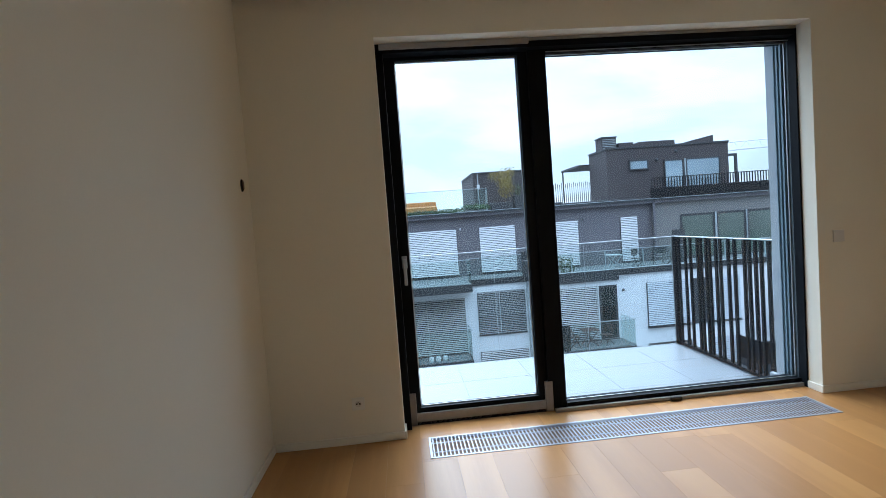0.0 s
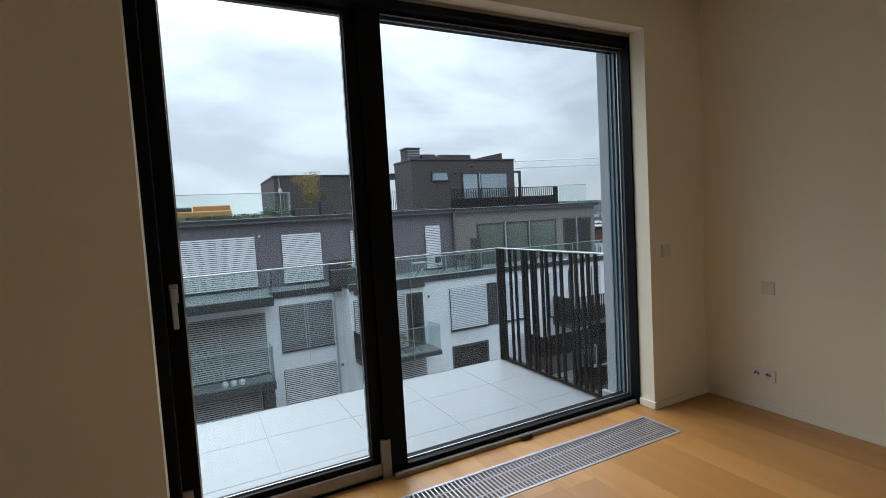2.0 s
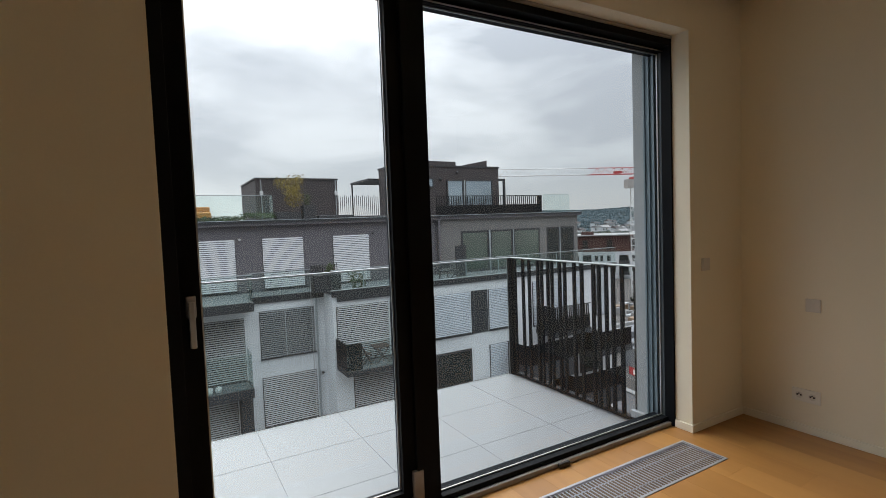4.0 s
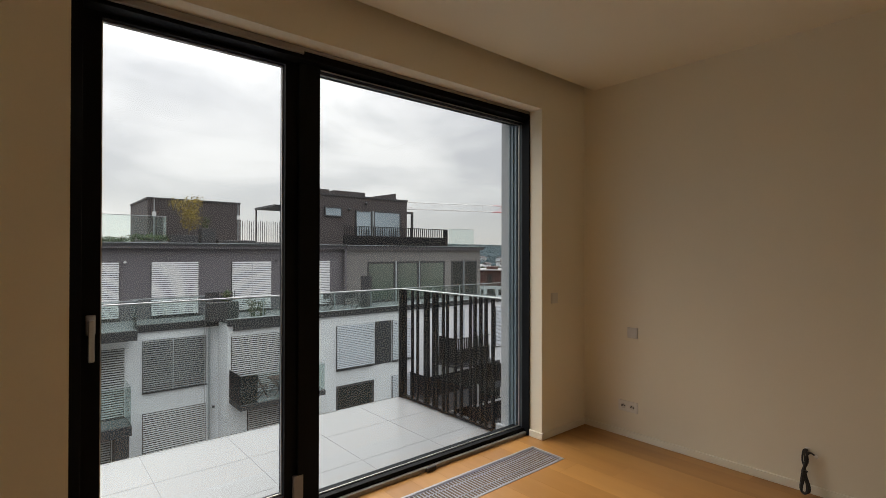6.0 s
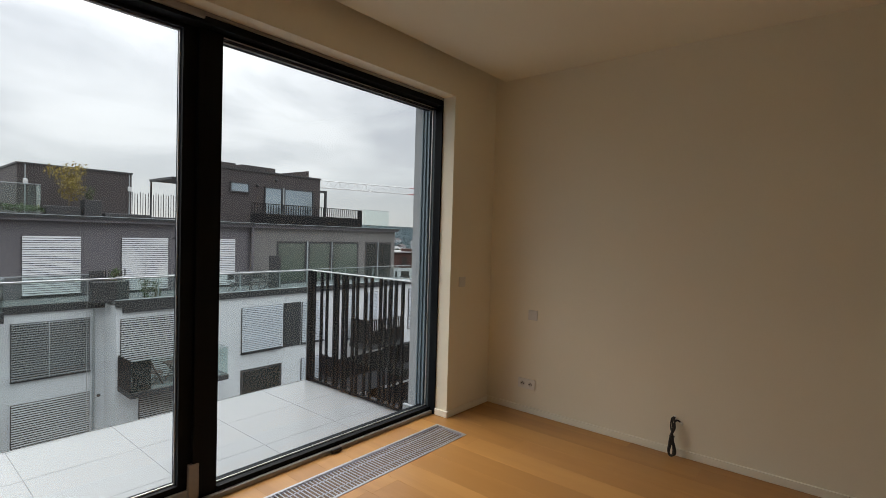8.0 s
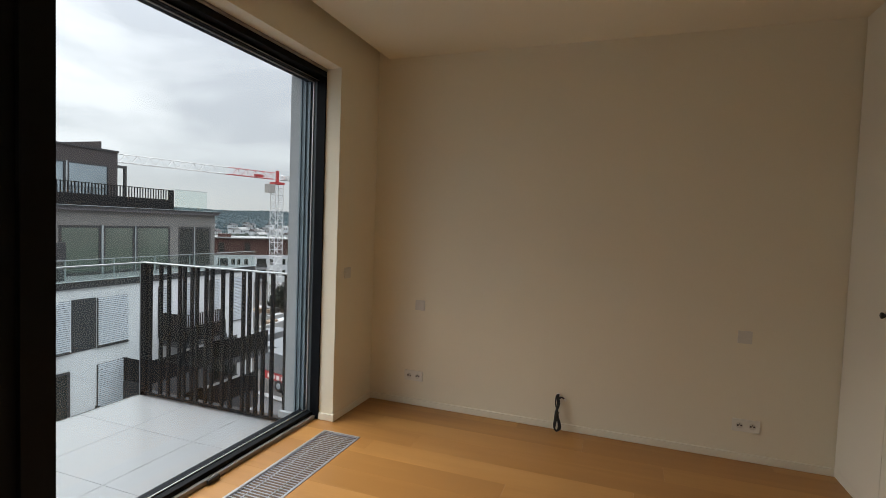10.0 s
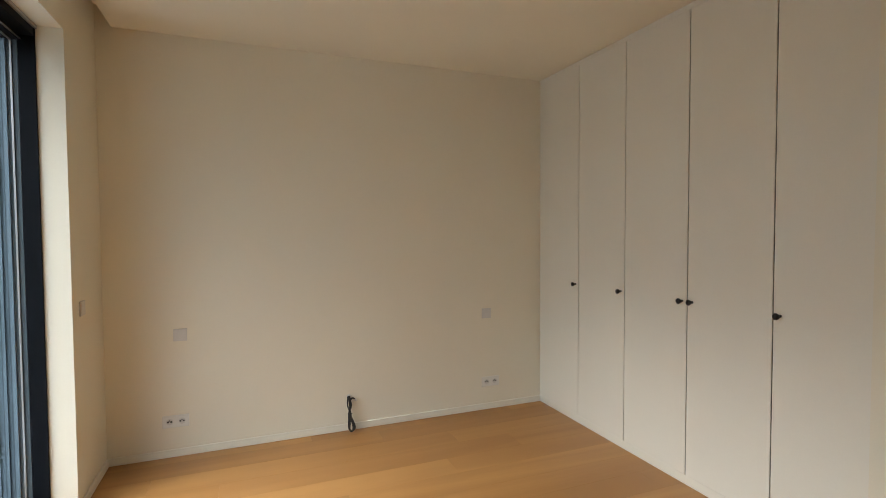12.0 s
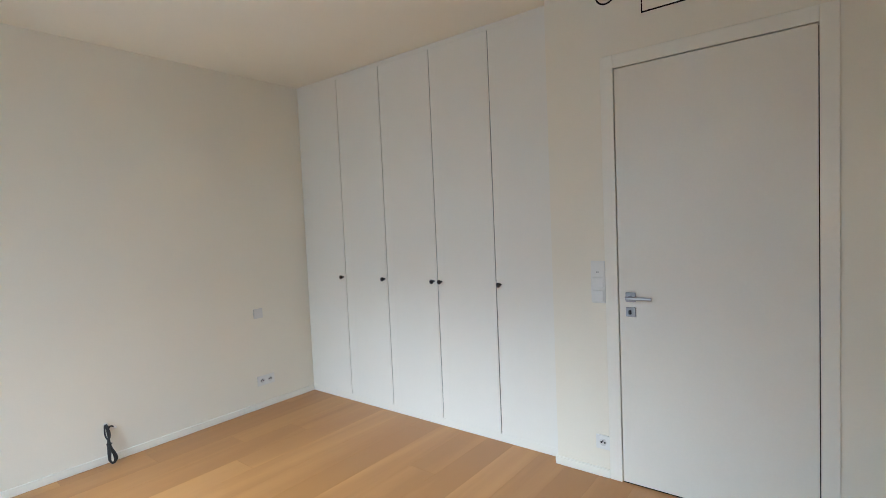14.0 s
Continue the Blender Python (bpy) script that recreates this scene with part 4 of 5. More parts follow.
# rooftop: shed, penthouse, canopy
ph = part("penthouse", boxes((12.04, 19.45, 29.5, 32.1, 1.76, 4.82)), M_CLAD, house, "dark brown penthouse")
part("penthouse_edge", boxes((12.0, 19.5, 29.45, 32.15, 4.82, 4.92)), M_FARFRAME, ph)
for x0, x1, z0, z1, g in ((13.36, 14.53, 3.55, 4.13, M_FARWIN_S), (15.46, 16.66, 1.8, 4.03, M_FARWIN_S), (16.78, 18.90, 1.8, 4.04, M_FARWIN_S)):
    wn2 = part("penthouse_window", rim(x0, x1, z0, z1, 29.42, 29.5, 0.07), M_FARFRAME, ph, "dark framed rooftop window")
    part("pane", boxes((x0 + 0.07, x1 - 0.07, 29.46, 29.47, z0 + 0.07, z1 - 0.07)), g, wn2, "pane mirroring the bright sky")
part("window_post", boxes((16.68, 16.76, 29.40, 29.46, 1.8, 4.04)), M_FLASH, ph, "pale window post")
part("porch_frame", boxes((19.46, 20.0, 29.5, 29.62, 4.0, 4.15), (19.86, 20.0, 29.5, 29.62, 1.76, 4.0)), M_FARFRAME, ph, "dark steel porch frame")
part("canopy", boxes((11.35, 14.0, 32.15, 35.5, 4.20, 4.32)), M_FARFRAME, house, "thin dark canopy roof")
part("canopy_post", boxes((11.38, 11.46, 35.36, 35.44, 1.76, 4.2)), M_FARFRAME, house)
ch = part("chimney_box", boxes((12.15, 13.05, 30.3, 31.2, 4.92, 5.62)), M_CLAD, ph, "louvred rooftop vent box")
part("louvre", boxes(*[(12.2, 13.0, 30.26, 30.3, z, z + 0.035) for z in (5.0, 5.1, 5.2, 5.3, 5.4, 5.5)]), M_FLASH, ch)
part("chimney_cap", boxes((12.1, 13.1, 30.25, 31.25, 5.62, 5.68)), M_FARFRAME, ch)
part("roof_light", boxes((13.2, 14.1, 30.3, 31.2, 4.92, 5.28)), M_CLAD, ph, "low rooftop box")
part("roof_light", boxes((14.4, 16.6, 30.2, 31.6, 4.92, 5.26)), M_CLAD, ph, "low rooftop box")
wedge = boxes((17.4, 18.9, 30.0, 31.5, 4.92, 5.38))
for v in wedge.verts:
    if v.co.z > 5.3 and v.co.x < 17.5:
        v.co.z = 5.10
part("roof_light", wedge, M_CLAD, ph, "slanting rooftop hatch")
shed = part("roof_shed", boxes((4.21, 8.48, 29.5, 34.5, 1.76, 3.94)), M_CLAD, house, "dark brown rooftop shed")
part("shed_edge", boxes((4.17, 8.52, 29.46, 34.54, 3.94, 4.02)), M_FARFRAME, shed)
for x in (4.45, 8.32):
    lp = part("lamp_pole", tube(bmesh.new(), (x, 29.3, 1.76), (x, 29.3, 3.9), 0.022, n=6), M_FLASH, house, "slim pale lamp pole")
    part("lamp_head", boxes((x - 0.08, x + 0.08, 29.2, 29.3, 3.1, 3.32), bevel=0.02), M_CRANE_W, lp, "white lamp head")
rl = part("roof_railing", boxes((13.5, 21.28, 27.40, 27.46, 1.80, 2.36), (13.5, 21.28, 27.40, 27.45, 2.88, 2.92), (21.0, 21.28, 27.39, 27.46, 1.8, 2.92)), M_SLAT, house, "dark rooftop railing with a solid band")
part("railing_bars", boxes(*[(13.55 + k * 0.16, 13.60 + k * 0.16, 27.41, 27.44, 2.36, 2.90) for k in range(47)]), M_SLAT, rl, kind="stuff")
bk = part("back_railing", boxes((8.6, 16.0, 36.8, 36.86, 1.90, 1.95)), M_SLAT, house, "rooftop railing of thin free-standing bars")
part("railing_bars", boxes(*[(8.6 + k * 0.15, 8.632 + k * 0.15, 36.8, 36.83, 1.76, 3.58 - 0.05 * (k % 3)) for k in range(49)]), M_SLAT, bk, kind="stuff")
for x0, x1, y in ((-10.0, 4.55, 27.1), (21.3, 23.6, 27.3)):
    gp = part("roof_glass", boxes((x0, x1, y, y + 0.02, 1.80, 2.96)), M_FARGLASS, house, "clear rooftop glass balustrade")
    gp.visible_shadow = False
    part("rail", boxes((x0, x1, y - 0.01, y + 0.03, 2.96, 2.985)), M_FLASH, gp)
gp = part("roof_glass", boxes((4.53, 4.55, 27.12, 30, 1.80, 2.96)), M_FARGLASS, house)
gp.visible_shadow = False


# ---------------------------------------------------------------- things on the far terraces
def planter(x0, x1, y0, y1, z, h, label="dark rectangular planter box on the terrace"):
    return solo("planter_box", boxes((x0, x1, y0, y1, z, z + h), bevel=0.02), M_POT, label, "planter")


def shrub(x, y, z, r, h, mat, n, label, rnd, trunk=0.0):
    s = thing("small_tree" if trunk else "shrub", (x, y, z), label, "tree" if trunk else "shrub")
    tb = bmesh.new()
    tube(tb, (x, y, z), (x + 0.03, y, z + h * 0.8), 0.03, 0.008, 6)
    for k in range(5):
        a = k * 1.9
        tube(tb, (x, y, z + h * (0.25 + 0.1 * k)), (x + r * 0.7 * math.cos(a), y + r * 0.7 * math.sin(a), z + h * (0.5 + 0.1 * k)), 0.014, 0.005, 5)
    part("trunk", tb, M_BARK, s)
    bm = bmesh.new()
    for k in range(7):
        a = rnd.uniform(0, 6.3)
        q = rnd.uniform(0, r * 0.55)
        leaves(bm, (x + q * math.cos(a), y + q * math.sin(a), z + trunk + (h - trunk) * (0.15 + 0.8 * k / 7)), (r * 0.55, r * 0.55, (h - trunk) * 0.22), n // 7, 0.09, rnd)
    part("crown", bm, mat, s, kind="stuff")


RN = random.Random(21)
planter(4.75, 5.9, 27.3, 27.8, 1.76, 0.42, "dark planter box on the roof terrace")
planter(6.05, 6.7, 27.4, 28.0, 1.76, 0.75, "tall dark planter box on the roof terrace")
planter(6.8, 8.6, 27.4, 27.8, 1.76, 0.22, "low dark planter on the roof terrace")
planter(8.6, 12.0, 27.3, 27.6, 1.76, 0.14, "low dark planter on the roof terrace")
shrub(5.55, 27.55, 2.15, 0.85, 1.85, M_LEAF_A, 1050, "slender tree with thin yellow autumn leaves", RN, trunk=0.35)
shrub(6.3, 27.7, 2.5, 0.3, 0.6, M_LEAF, 90, "small green shrub in a planter", RN)
hedge = bmesh.new()
for k in range(26):
    leaves(hedge, (-8 + k * 0.5, 27.5 + RN.uniform(-0.1, 0.1), 1.90 + (0.14 if k > 22 else 0)), (0.45, 0.3, 0.15), 150, 0.11, RN)
solo("low_hedge", hedge, M_LEAF, "low green planting behind the rooftop glass", "hedge", kind="stuff")
ot = thing("garden_sofa", (1.0, 28.6, 1.76), "orange-brown wooden garden bench box on the roof terrace", "bench")
part("seat", boxes((-1.2, 2.0, 28.2, 29.0, 1.78, 2.28), bevel=0.05), M_ORANGE, ot)
part("backrest", boxes((0.35, 2.0, 28.9, 29.05, 2.28, 2.55), bevel=0.03), M_ORANGE, ot)
part("cushion", boxes((-1.2, 0.30, 28.25, 28.9, 2.28, 2.48), bevel=0.05), M_POT, ot, "dark cushion")
planter(5.53, 6.75, 24.2, 24.6, TZ, 0.80, "dark planter box at the terrace corner")
solo("privacy_screen", boxes((5.53, 6.02, 24.62, 24.68, TZ, -0.28), bevel=0.01), M_POT, "dark solid privacy panel behind the planter box", "screen")
trellis = thing("trellis", (6.4, 24.65, TZ), "dark metal trellis of thin bars behind the planter", "trellis")
part("rail", boxes((6.03, 6.76, 24.635, 24.665, -0.75, -0.71)), M_SLAT, trellis)
for k in range(7):
    part("bar", boxes((6.05 + 0.11 * k, 6.08 + 0.11 * k, 24.635, 24.66, TZ if k in (0, 6) else -0.71, -0.26 - 0.03 * (k % 3))), M_SLAT, trellis)
for x, h in ((7.35, 0.9), (7.75, 0.75), (6.35, 0.5)):
    shrub(x, 24.4, TZ + (0.78 if x < 7 else 0.02), 0.3, h, M_LEAF, 160, "leafy green pot plant on the terrace", RN)


def folding_chair(x, y, z, turn, mat, name="folding_chair", label="dark folding garden chair"):
    c = thing(name, (0, 0, 0), label, "chair", group="terrace chairs")
    s = 0.42
    part("seat", boxes((-s / 2, s / 2, -s / 2, s / 2, 0.43, 0.46)), mat, c)
    part("backrest", boxes((-s / 2, s / 2, s / 2 - 0.03, s / 2, 0.6, 0.9)), mat, c)
    for sx in (-1, 1):
        lg = bmesh.new()
        bar(lg, (sx * s / 2, -s / 2, 0), (sx * s / 2, s / 2, 0.90), 0.03)
        part("leg", lg, mat, c)
        lg = bmesh.new()
        bar(lg, (sx * s / 2, s / 2, 0), (sx * s / 2, -s / 2, 0.45), 0.03)
        part("leg", lg, mat, c)
    c.location = (x, y, z)
    c.rotation_euler = (0, 0, turn)
    return c


def garden_table(x, y, z, mat, size=0.7, h=0.72):
    t = thing("garden_table", (x, y, z), "small folding garden table", "table", group="terrace tables")
    part("tabletop", boxes((x - size / 2, x + size / 2, y - size / 2, y + size / 2, z + h - 0.03, z + h)), mat, t)
    for k in (-1, 1):
        for q in (-1, 1):
            lg = bmesh.new()
            bar(lg, (x + k * size * 0.4, y + q * size * 0.4, z), (x - k * size * 0.4, y + q * size * 0.4, z + h - 0.03), 0.035)
            part("leg", lg, mat, t)


garden_table(8.0, 23.0, -4.60, M_TEAK)
folding_chair(7.3, 23.0, -4.60, 1.4, M_TEAK)
folding_chair(8.75, 22.9, -4.60, -1.3, M_TEAK)
garden_table(10.0, 24.6, TZ, M_FLASH, 0.7)
folding_chair(11.2, 24.6, TZ, 0.4, M_POT)
folding_chair(12.2, 24.5, TZ, -0.9, M_POT)
folding_chair(12.8, 24.5, TZ, 0.9, M_POT)
solo("privacy_screen", boxes((13.35, 14.0, 25.2, 25.26, TZ, 0.15)), M_POT, "dark privacy screen panel on the terrace", "screen")
for k in range(3):
    solo("lantern", turned(((0.09, 0), (0.13, 0.1), (0.11, 0.2), (0.05, 0.24)), (0.9 + 0.32 * k, 24.1, -4.98), (0, 0, 1), 10), M_CRANE_W, "small white round lantern on the balcony", "lantern", group="balcony lanterns")


# ---------------------------------------------------------------- the ground and the distance
solo("ground", boxes((-600, 1200, 5.5, 1400, GZ - 0.5, GZ)), M_GROUND, "damp brown construction ground", "ground", kind="structure")
road = bmesh.new()
v = [road.verts.new(p) for p in ((24, 12, GZ + 0.012), (31.2, 15, GZ + 0.012), (36.2, 40, GZ + 0.012), (30, 40, GZ + 0.012))]
road.faces.new(v)
solo("road", road, M_ROAD, "wet asphalt site road", "road", kind="structure")


def crane():
    c = thing("tower_crane", (74.3, 62.5, GZ), "white and red tower crane with a long lattice jib", "crane")
    cx, cy = 74.3, 62.5
    h0, h1, s = GZ, 7.8, 0.80
    d = Vector((-0.95, 0.31, 0)).normalized()
    n = Vector((-d.y, d.x, 0))
    bm = bmesh.new()
    cs = [Vector((cx, cy, 0)) + d * a * s + n * b * s for a, b in ((-1, -1), (1, -1), (1, 1), (-1, 1))]
    for p in cs:
        bar(bm, p + Vector((0, 0, h0)), p + Vector((0, 0, h1)), 0.13)
    z = h0
    k = 0
    while z < h1 - 1.2:
        for i in range(4):
            a, b = cs[i], cs[(i + 1) % 4]
            if k % 2:
                a, b = b, a
            bar(bm, a + Vector((0, 0, z)), b + Vector((0, 0, z + 1.25)), 0.07)
            bar(bm, a + Vector((0, 0, z + 1.25)), b + Vector((0, 0, z + 1.25)), 0.07)
        z += 1.25
        k += 1
    part("mast", bm, M_CRANE_W, c, "white lattice mast")
    top = Vector((cx, cy, 0))

    def jib(length, z0, red, name, start=0.0, hh=1.15):
        b = bmesh.new()
        L = start
        e0, e1 = top + n * 0.55, top - n * 0.55
        for e in (e0, e1):
            bar(b, e + d * start + Vector((0, 0, z0)), e + d * length + Vector((0, 0, z0)), 0.075)
        bar(b, top + d * start + Vector((0, 0, z0 + hh)), top + d * length + Vector((0, 0, z0 + hh)), 0.09)
        st = 1.6 if length > 0 else -1.6
        q = start
        while abs(q) < abs(length) - 1.5:
            for e in (e0, e1):
                bar(b, e + d * q + Vector((0, 0, z0)), top + d * (q + st / 2) + Vector((0, 0, z0 + hh)), 0.04)
                bar(b, top + d * (q + st / 2) + Vector((0, 0, z0 + hh)), e + d * (q + st) + Vector((0, 0, z0)), 0.04)
            q += st
        part(name, b, red, c)
    jib(9.5, 8.8, M_CRANE_R, "jib_root", 0.5)
    jib(34.0, 8.8, M_CRANE_W, "jib", 9.5)
    jib(-12.0, 8.8, M_CRANE_W, "counter_jib", -0.5, 0.8)

    def block(a0, a1, w, z0, z1):
        b = boxes((-1, 1, -1, 1, z0, z1))
        for vv in b.verts:
            p = top + d * (a0 if vv.co.x < 0 else a1) + n * (w * vv.co.y)
            vv.co.x, vv.co.y = p.x, p.y
        return b
    part("counterweight", block(-11.6, -8.2, 0.7, 7.5, 9.3), M_CONCRETE, c, "pale counterweight blocks")
    part("tail_plate", block(-12.3, -11.7, 0.75, 7.4, 9.5), M_CRANE_R, c, "red end plate")
    part("slewing_ring", block(-1.0, 1.0, 0.85, 7.9, 8.3), M_CRANE_R, c, "red slewing unit")
    part("tower_head", block(-0.22, 0.22, 0.22, 8.3, 10.4), M_CRANE_R, c, "red tower head")
    part("winch", block(3.0, 4.4, 0.35, 8.95, 9.35), M_CRANE_R, c, "red winch")
    part("cab", block(0.9, 2.1, 0.7, 6.3, 7.85), M_COVER, c, "grey operator cab")
    part("sign", block(-3.6, -1.3, 0.56, 8.95, 9.6), M_CRANE_W, c, "white sign board")


crane()


def apartment_block(ax, ay, bx, by, depth, z_top, z_mid, label):
    """A long far block: white storeys with balconies under a brown attic."""
    a, b = Vector((ax, ay, 0)), Vector((bx, by, 0))
    u = (b - a).normalized()
    back = Vector((-u.y, u.x, 0))
    if back.dot(a) < 0:
        back = -back
    L = (b - a).length
    blk = thing("apartment_block", (ax, ay, GZ), label, "apartment block")

    def slab(u0, u1, d0, d1, z0, z1):
        bm = boxes((0, 1, 0, 1, z0, z1))
        for vv in bm.verts:
            p = a + u * (u0 if vv.co.x < 0.5 else u1) + back * (d0 if vv.co.y < 0.5 else d1)
            vv.co.x, vv.co.y = p.x, p.y
        return bm
    part("wall", slab(0, L, 0, depth, GZ, z_mid), M_APT, blk, "white rendered wall")
    part("attic", slab(0.8, L - 0.8, 1.2, depth - 1, z_mid, z_top), M_BRICK, blk, "red-brown attic storey")
    part("roof", slab(0.2, L - 0.2, 0.6, depth - 0.4, z_top, z_top + 0.25), M_CONCRETE, blk, "pale flat roof")
    st = 2.75
    k, uu = 0, 0.9
    while uu < L - 2.6:
        for f in range(2):
            zt = z_mid - 0.45 - f * st
            if k % 3 == 1:
                part("window", slab(uu, uu + 2.1, -0.06, 0.0, zt - 2.05, zt), M_FARWIN, blk)
                part("balcony", slab(uu - 0.2, uu + 2.3, -1.2, -0.07, zt - 2.3, zt - 2.1), M_APT, blk)
                part("railing", slab(uu - 0.2, uu + 2.3, -1.25, -1.2, zt - 2.1, zt - 1.2), M_POT, blk)
            else:
                part("window", slab(uu, uu + 0.85, -0.06, 0.0, zt - 1.5, zt - 0.1), M_FARWIN, blk)
                if (k + f) % 2:
                    part("window", slab(uu + 1.35, uu + 2.0, -0.06, 0.0, zt - 1.5, zt - 0.1), M_FARWIN, blk)
        if k % 2 == 0:
            part("attic_window", slab(uu, uu + 1.3, 1.12, 1.2, z_mid + 1.0, z_top - 1.0), M_FARWIN, blk)
        uu += 2.9
        k += 1
    part("parapet", slab(0, L, -0.05, 0.25, z_mid, z_mid + 0.35), M_APT, blk)
    part("roof_box", slab(L * 0.3, L * 0.3 + 3, 3, 6, z_top + 0.25, z_top + 1.0), M_BRICK, blk)
    part("roof_box", slab(L * 0.7, L * 0.7 + 2, 4, 6, z_top + 0.25, z_top + 0.8), M_CONCRETE, blk)


apartment_block(83.0, 102.0, 110.5, 72.0, 14, -3.4, -7.7, "far white apartment block with a red-brown attic")
apartment_block(63.0, 118.0, 80.0, 104.5, 14, -3.9, -7.9, "far white apartment block beside the longer one")
th = thing("brick_tower", (90.5, 97, GZ), "red-brown roof structure on the far block", "roof structure")
part("tower", boxes((88, 92, 97, 101, -8, -2.6)), M_BRICK, th)


def far_house(x, y, w, d, h, roof):
    hs = thing("far_house", (x, y, GZ), "distant pale house on the wooded hillside", "house", group="houses on the hillside")
    z = GZ
    part("wall", boxes((x - w / 2, x + w / 2, y - d / 2, y + d / 2, z, h)), M_APT, hs)
    bm = bmesh.new()
    e = 0.4
    vs = [bm.verts.new(p) for p in ((x - w / 2 - e, y - d / 2 - e, h), (x + w / 2 + e, y - d / 2 - e, h), (x + w / 2 + e, y + d / 2 + e, h), (x - w / 2 - e, y + d / 2 + e, h), (x - w / 2, y, h + d * 0.3), (x + w / 2, y, h + d * 0.3))]
    for f in ((0, 1, 5, 4), (2, 3, 4, 5), (1, 2, 5), (3, 0, 4), (3, 2, 1, 0)):
        bm.faces.new([vs[i] for i in f])
    part("roof", bm, roof, hs)
    for k in range(max(1, int(w / 3))):
        part("window", boxes((x - w / 2 + 0.8 + k * 3, x - w / 2 + 2.0 + k * 3, y - d / 2 - 0.05, y - d / 2, h - 2.2, h - 0.8)), M_FARWIN, hs)


far_house(124, 78.0, 4.5, 5, -6.6, M_ROOFTILE)
hr = random.Random(8)
for k in range(34):
    az = radians(hr.uniform(44, 62))
    ds = hr.uniform(330, 520)
    far_house(ds * math.sin(az), ds * math.cos(az), hr.uniform(4, 9), hr.uniform(4, 6), -7.6 - hr.uniform(0, 2.5) + (ds - 330) * 0.026, hr.choice((M_CLAD, M_CONCRETE, M_POT)))


def hills():
    """Wooded ridges one behind the other, covered with uneven treetops."""
    rnd = random.Random(31)
    for name, r, base, top, wob, seed, crown, count in (("wooded_ridge", 900, -16, 15.0, 3.0, 1, 1.5, 9000), ("tree_belt", 560, -15, -2.6, 2.2, 2, 2.2, 5200), ("tree_belt", 300, -15, -8.6, 1.8, 3, 1.6, 3200), ("tree_belt", 190, -14.5, -8.0, 1.5, 4, 1.2, 2600)):
        bm = bmesh.new()
        rows = []
        n = 260
        steps = ((r * 0.82, base), (r * 0.91, base + (top - base) * 0.55), (r, top), (r * 1.15, top - 1))

        def swell(az, j):
            return noise.noise(Vector((az * 9.0, seed * 9.1, j * 0.7))) * wob

        for j, (rr, zz) in enumerate(steps):
            row = []
            for i in range(n + 1):
                az = radians(-80 + 160 * i / n)
                row.append(bm.verts.new((rr * math.sin(az), rr * math.cos(az), zz + (swell(az, j) if j > 0 else 0))))
            rows.append(row)
        for a, b in zip(rows, rows[1:]):
            for i in range(n):
                bm.faces.new((a[i], a[i + 1], b[i + 1], b[i]))
        for _ in range(count):
            az = radians(rnd.uniform(2, 72))
            f = rnd.random() ** 0.6 * 2
            j = min(int(f), 1)
            k = f - j
            rr = steps[j][0] * (1 - k) + steps[j + 1][0] * k
            zz = (steps[j][1] + (swell(az, j) if j else 0)) * (1 - k) + (steps[j + 1][1] + swell(az, j + 1)) * k
            s = crown * rnd.uniform(0.5, 1.25)
            c = Vector((rr * math.sin(az), rr * math.cos(az), zz + s * 0.25))
            ring = 6
            tip = bm.verts.new(c + Vector((0, 0, s * rnd.uniform(0.6, 1.0))))
            lo = [bm.verts.new(c + Vector((s * math.cos(q * 6.283 / ring) * rnd.uniform(0.7, 1.2), s * math.sin(q * 6.283 / ring), -s * 0.6))) for q in range(ring)]
            hi = [bm.verts.new(c + Vector((s * 0.8 * math.cos(q * 6.283 / ring), s * 0.8 * math.sin(q * 6.283 / ring), s * rnd.uniform(0.1, 0.5)))) for q in range(ring)]
            for q in range(ring):
                p = (q + 1) % ring
                bm.faces.new((lo[q], lo[p], hi[p], hi[q]))
                bm.faces.new((hi[q], hi[p], tip))
        solo(name, bm, M_HILL if r > 400 else M_BELT, "far wooded ridge under the clouds" if r > 600 else "dark belt of distant trees", "hill" if r > 600 else "trees", kind="structure" if r > 600 else "stuff", smooth=True)


hills()


def tree(x, y, h, r, rnd):
    t = thing("tree", (x, y, GZ), "broad dark green tree beyond the building site", "tree", group="trees beyond the site")
    bm = bmesh.new()
    tube(bm, (x, y, GZ), (x + 0.2, y, GZ + h * 0.55), 0.3, 0.14, 8)
    for k in range(7):
        a = k * 0.9
        tube(bm, (x, y, GZ + h * (0.25 + 0.04 * k)), (x + r * 0.7 * math.cos(a), y + r * 0.7 * math.sin(a), GZ + h * (0.5 + 0.05 * k)), 0.12, 0.03, 6)
    part("trunk", bm, M_BARK, t)
    bm = bmesh.new()
    for k in range(16):
        a, q = rnd.uniform(0, 6.3), r * rnd.uniform(0.1, 0.75)
        leaves(bm, (x + q * math.cos(a), y + q * math.sin(a), GZ + h * rnd.uniform(0.35, 0.88)), (r * 0.42, r * 0.42, h * 0.16), 300, 0.42, rnd)
    part("crown", bm, M_LEAF_D, t, kind="stuff")


TR = random.Random(4)
for k in range(15):
    az = radians(52.5 + k * 0.62 + TR.uniform(-0.3, 0.3))
    ds = 88 + TR.uniform(-8, 12)
    tree(ds * math.sin(az), 3.5 + ds * math.cos(az), TR.uniform(4.2, 5.8), TR.uniform(2.4, 3.6), TR)


for k in range(6):
    az = radians(58.8 + k * 1.0)
    tree(84 * math.sin(az), 3.5 + 84 * math.cos(az), TR.uniform(5.2, 6.4), TR.uniform(2.8, 3.8), TR)


tree(112, 70.5, 6.6, 3.4, TR)
tree(115, 69.0, 6.0, 3.0, TR)


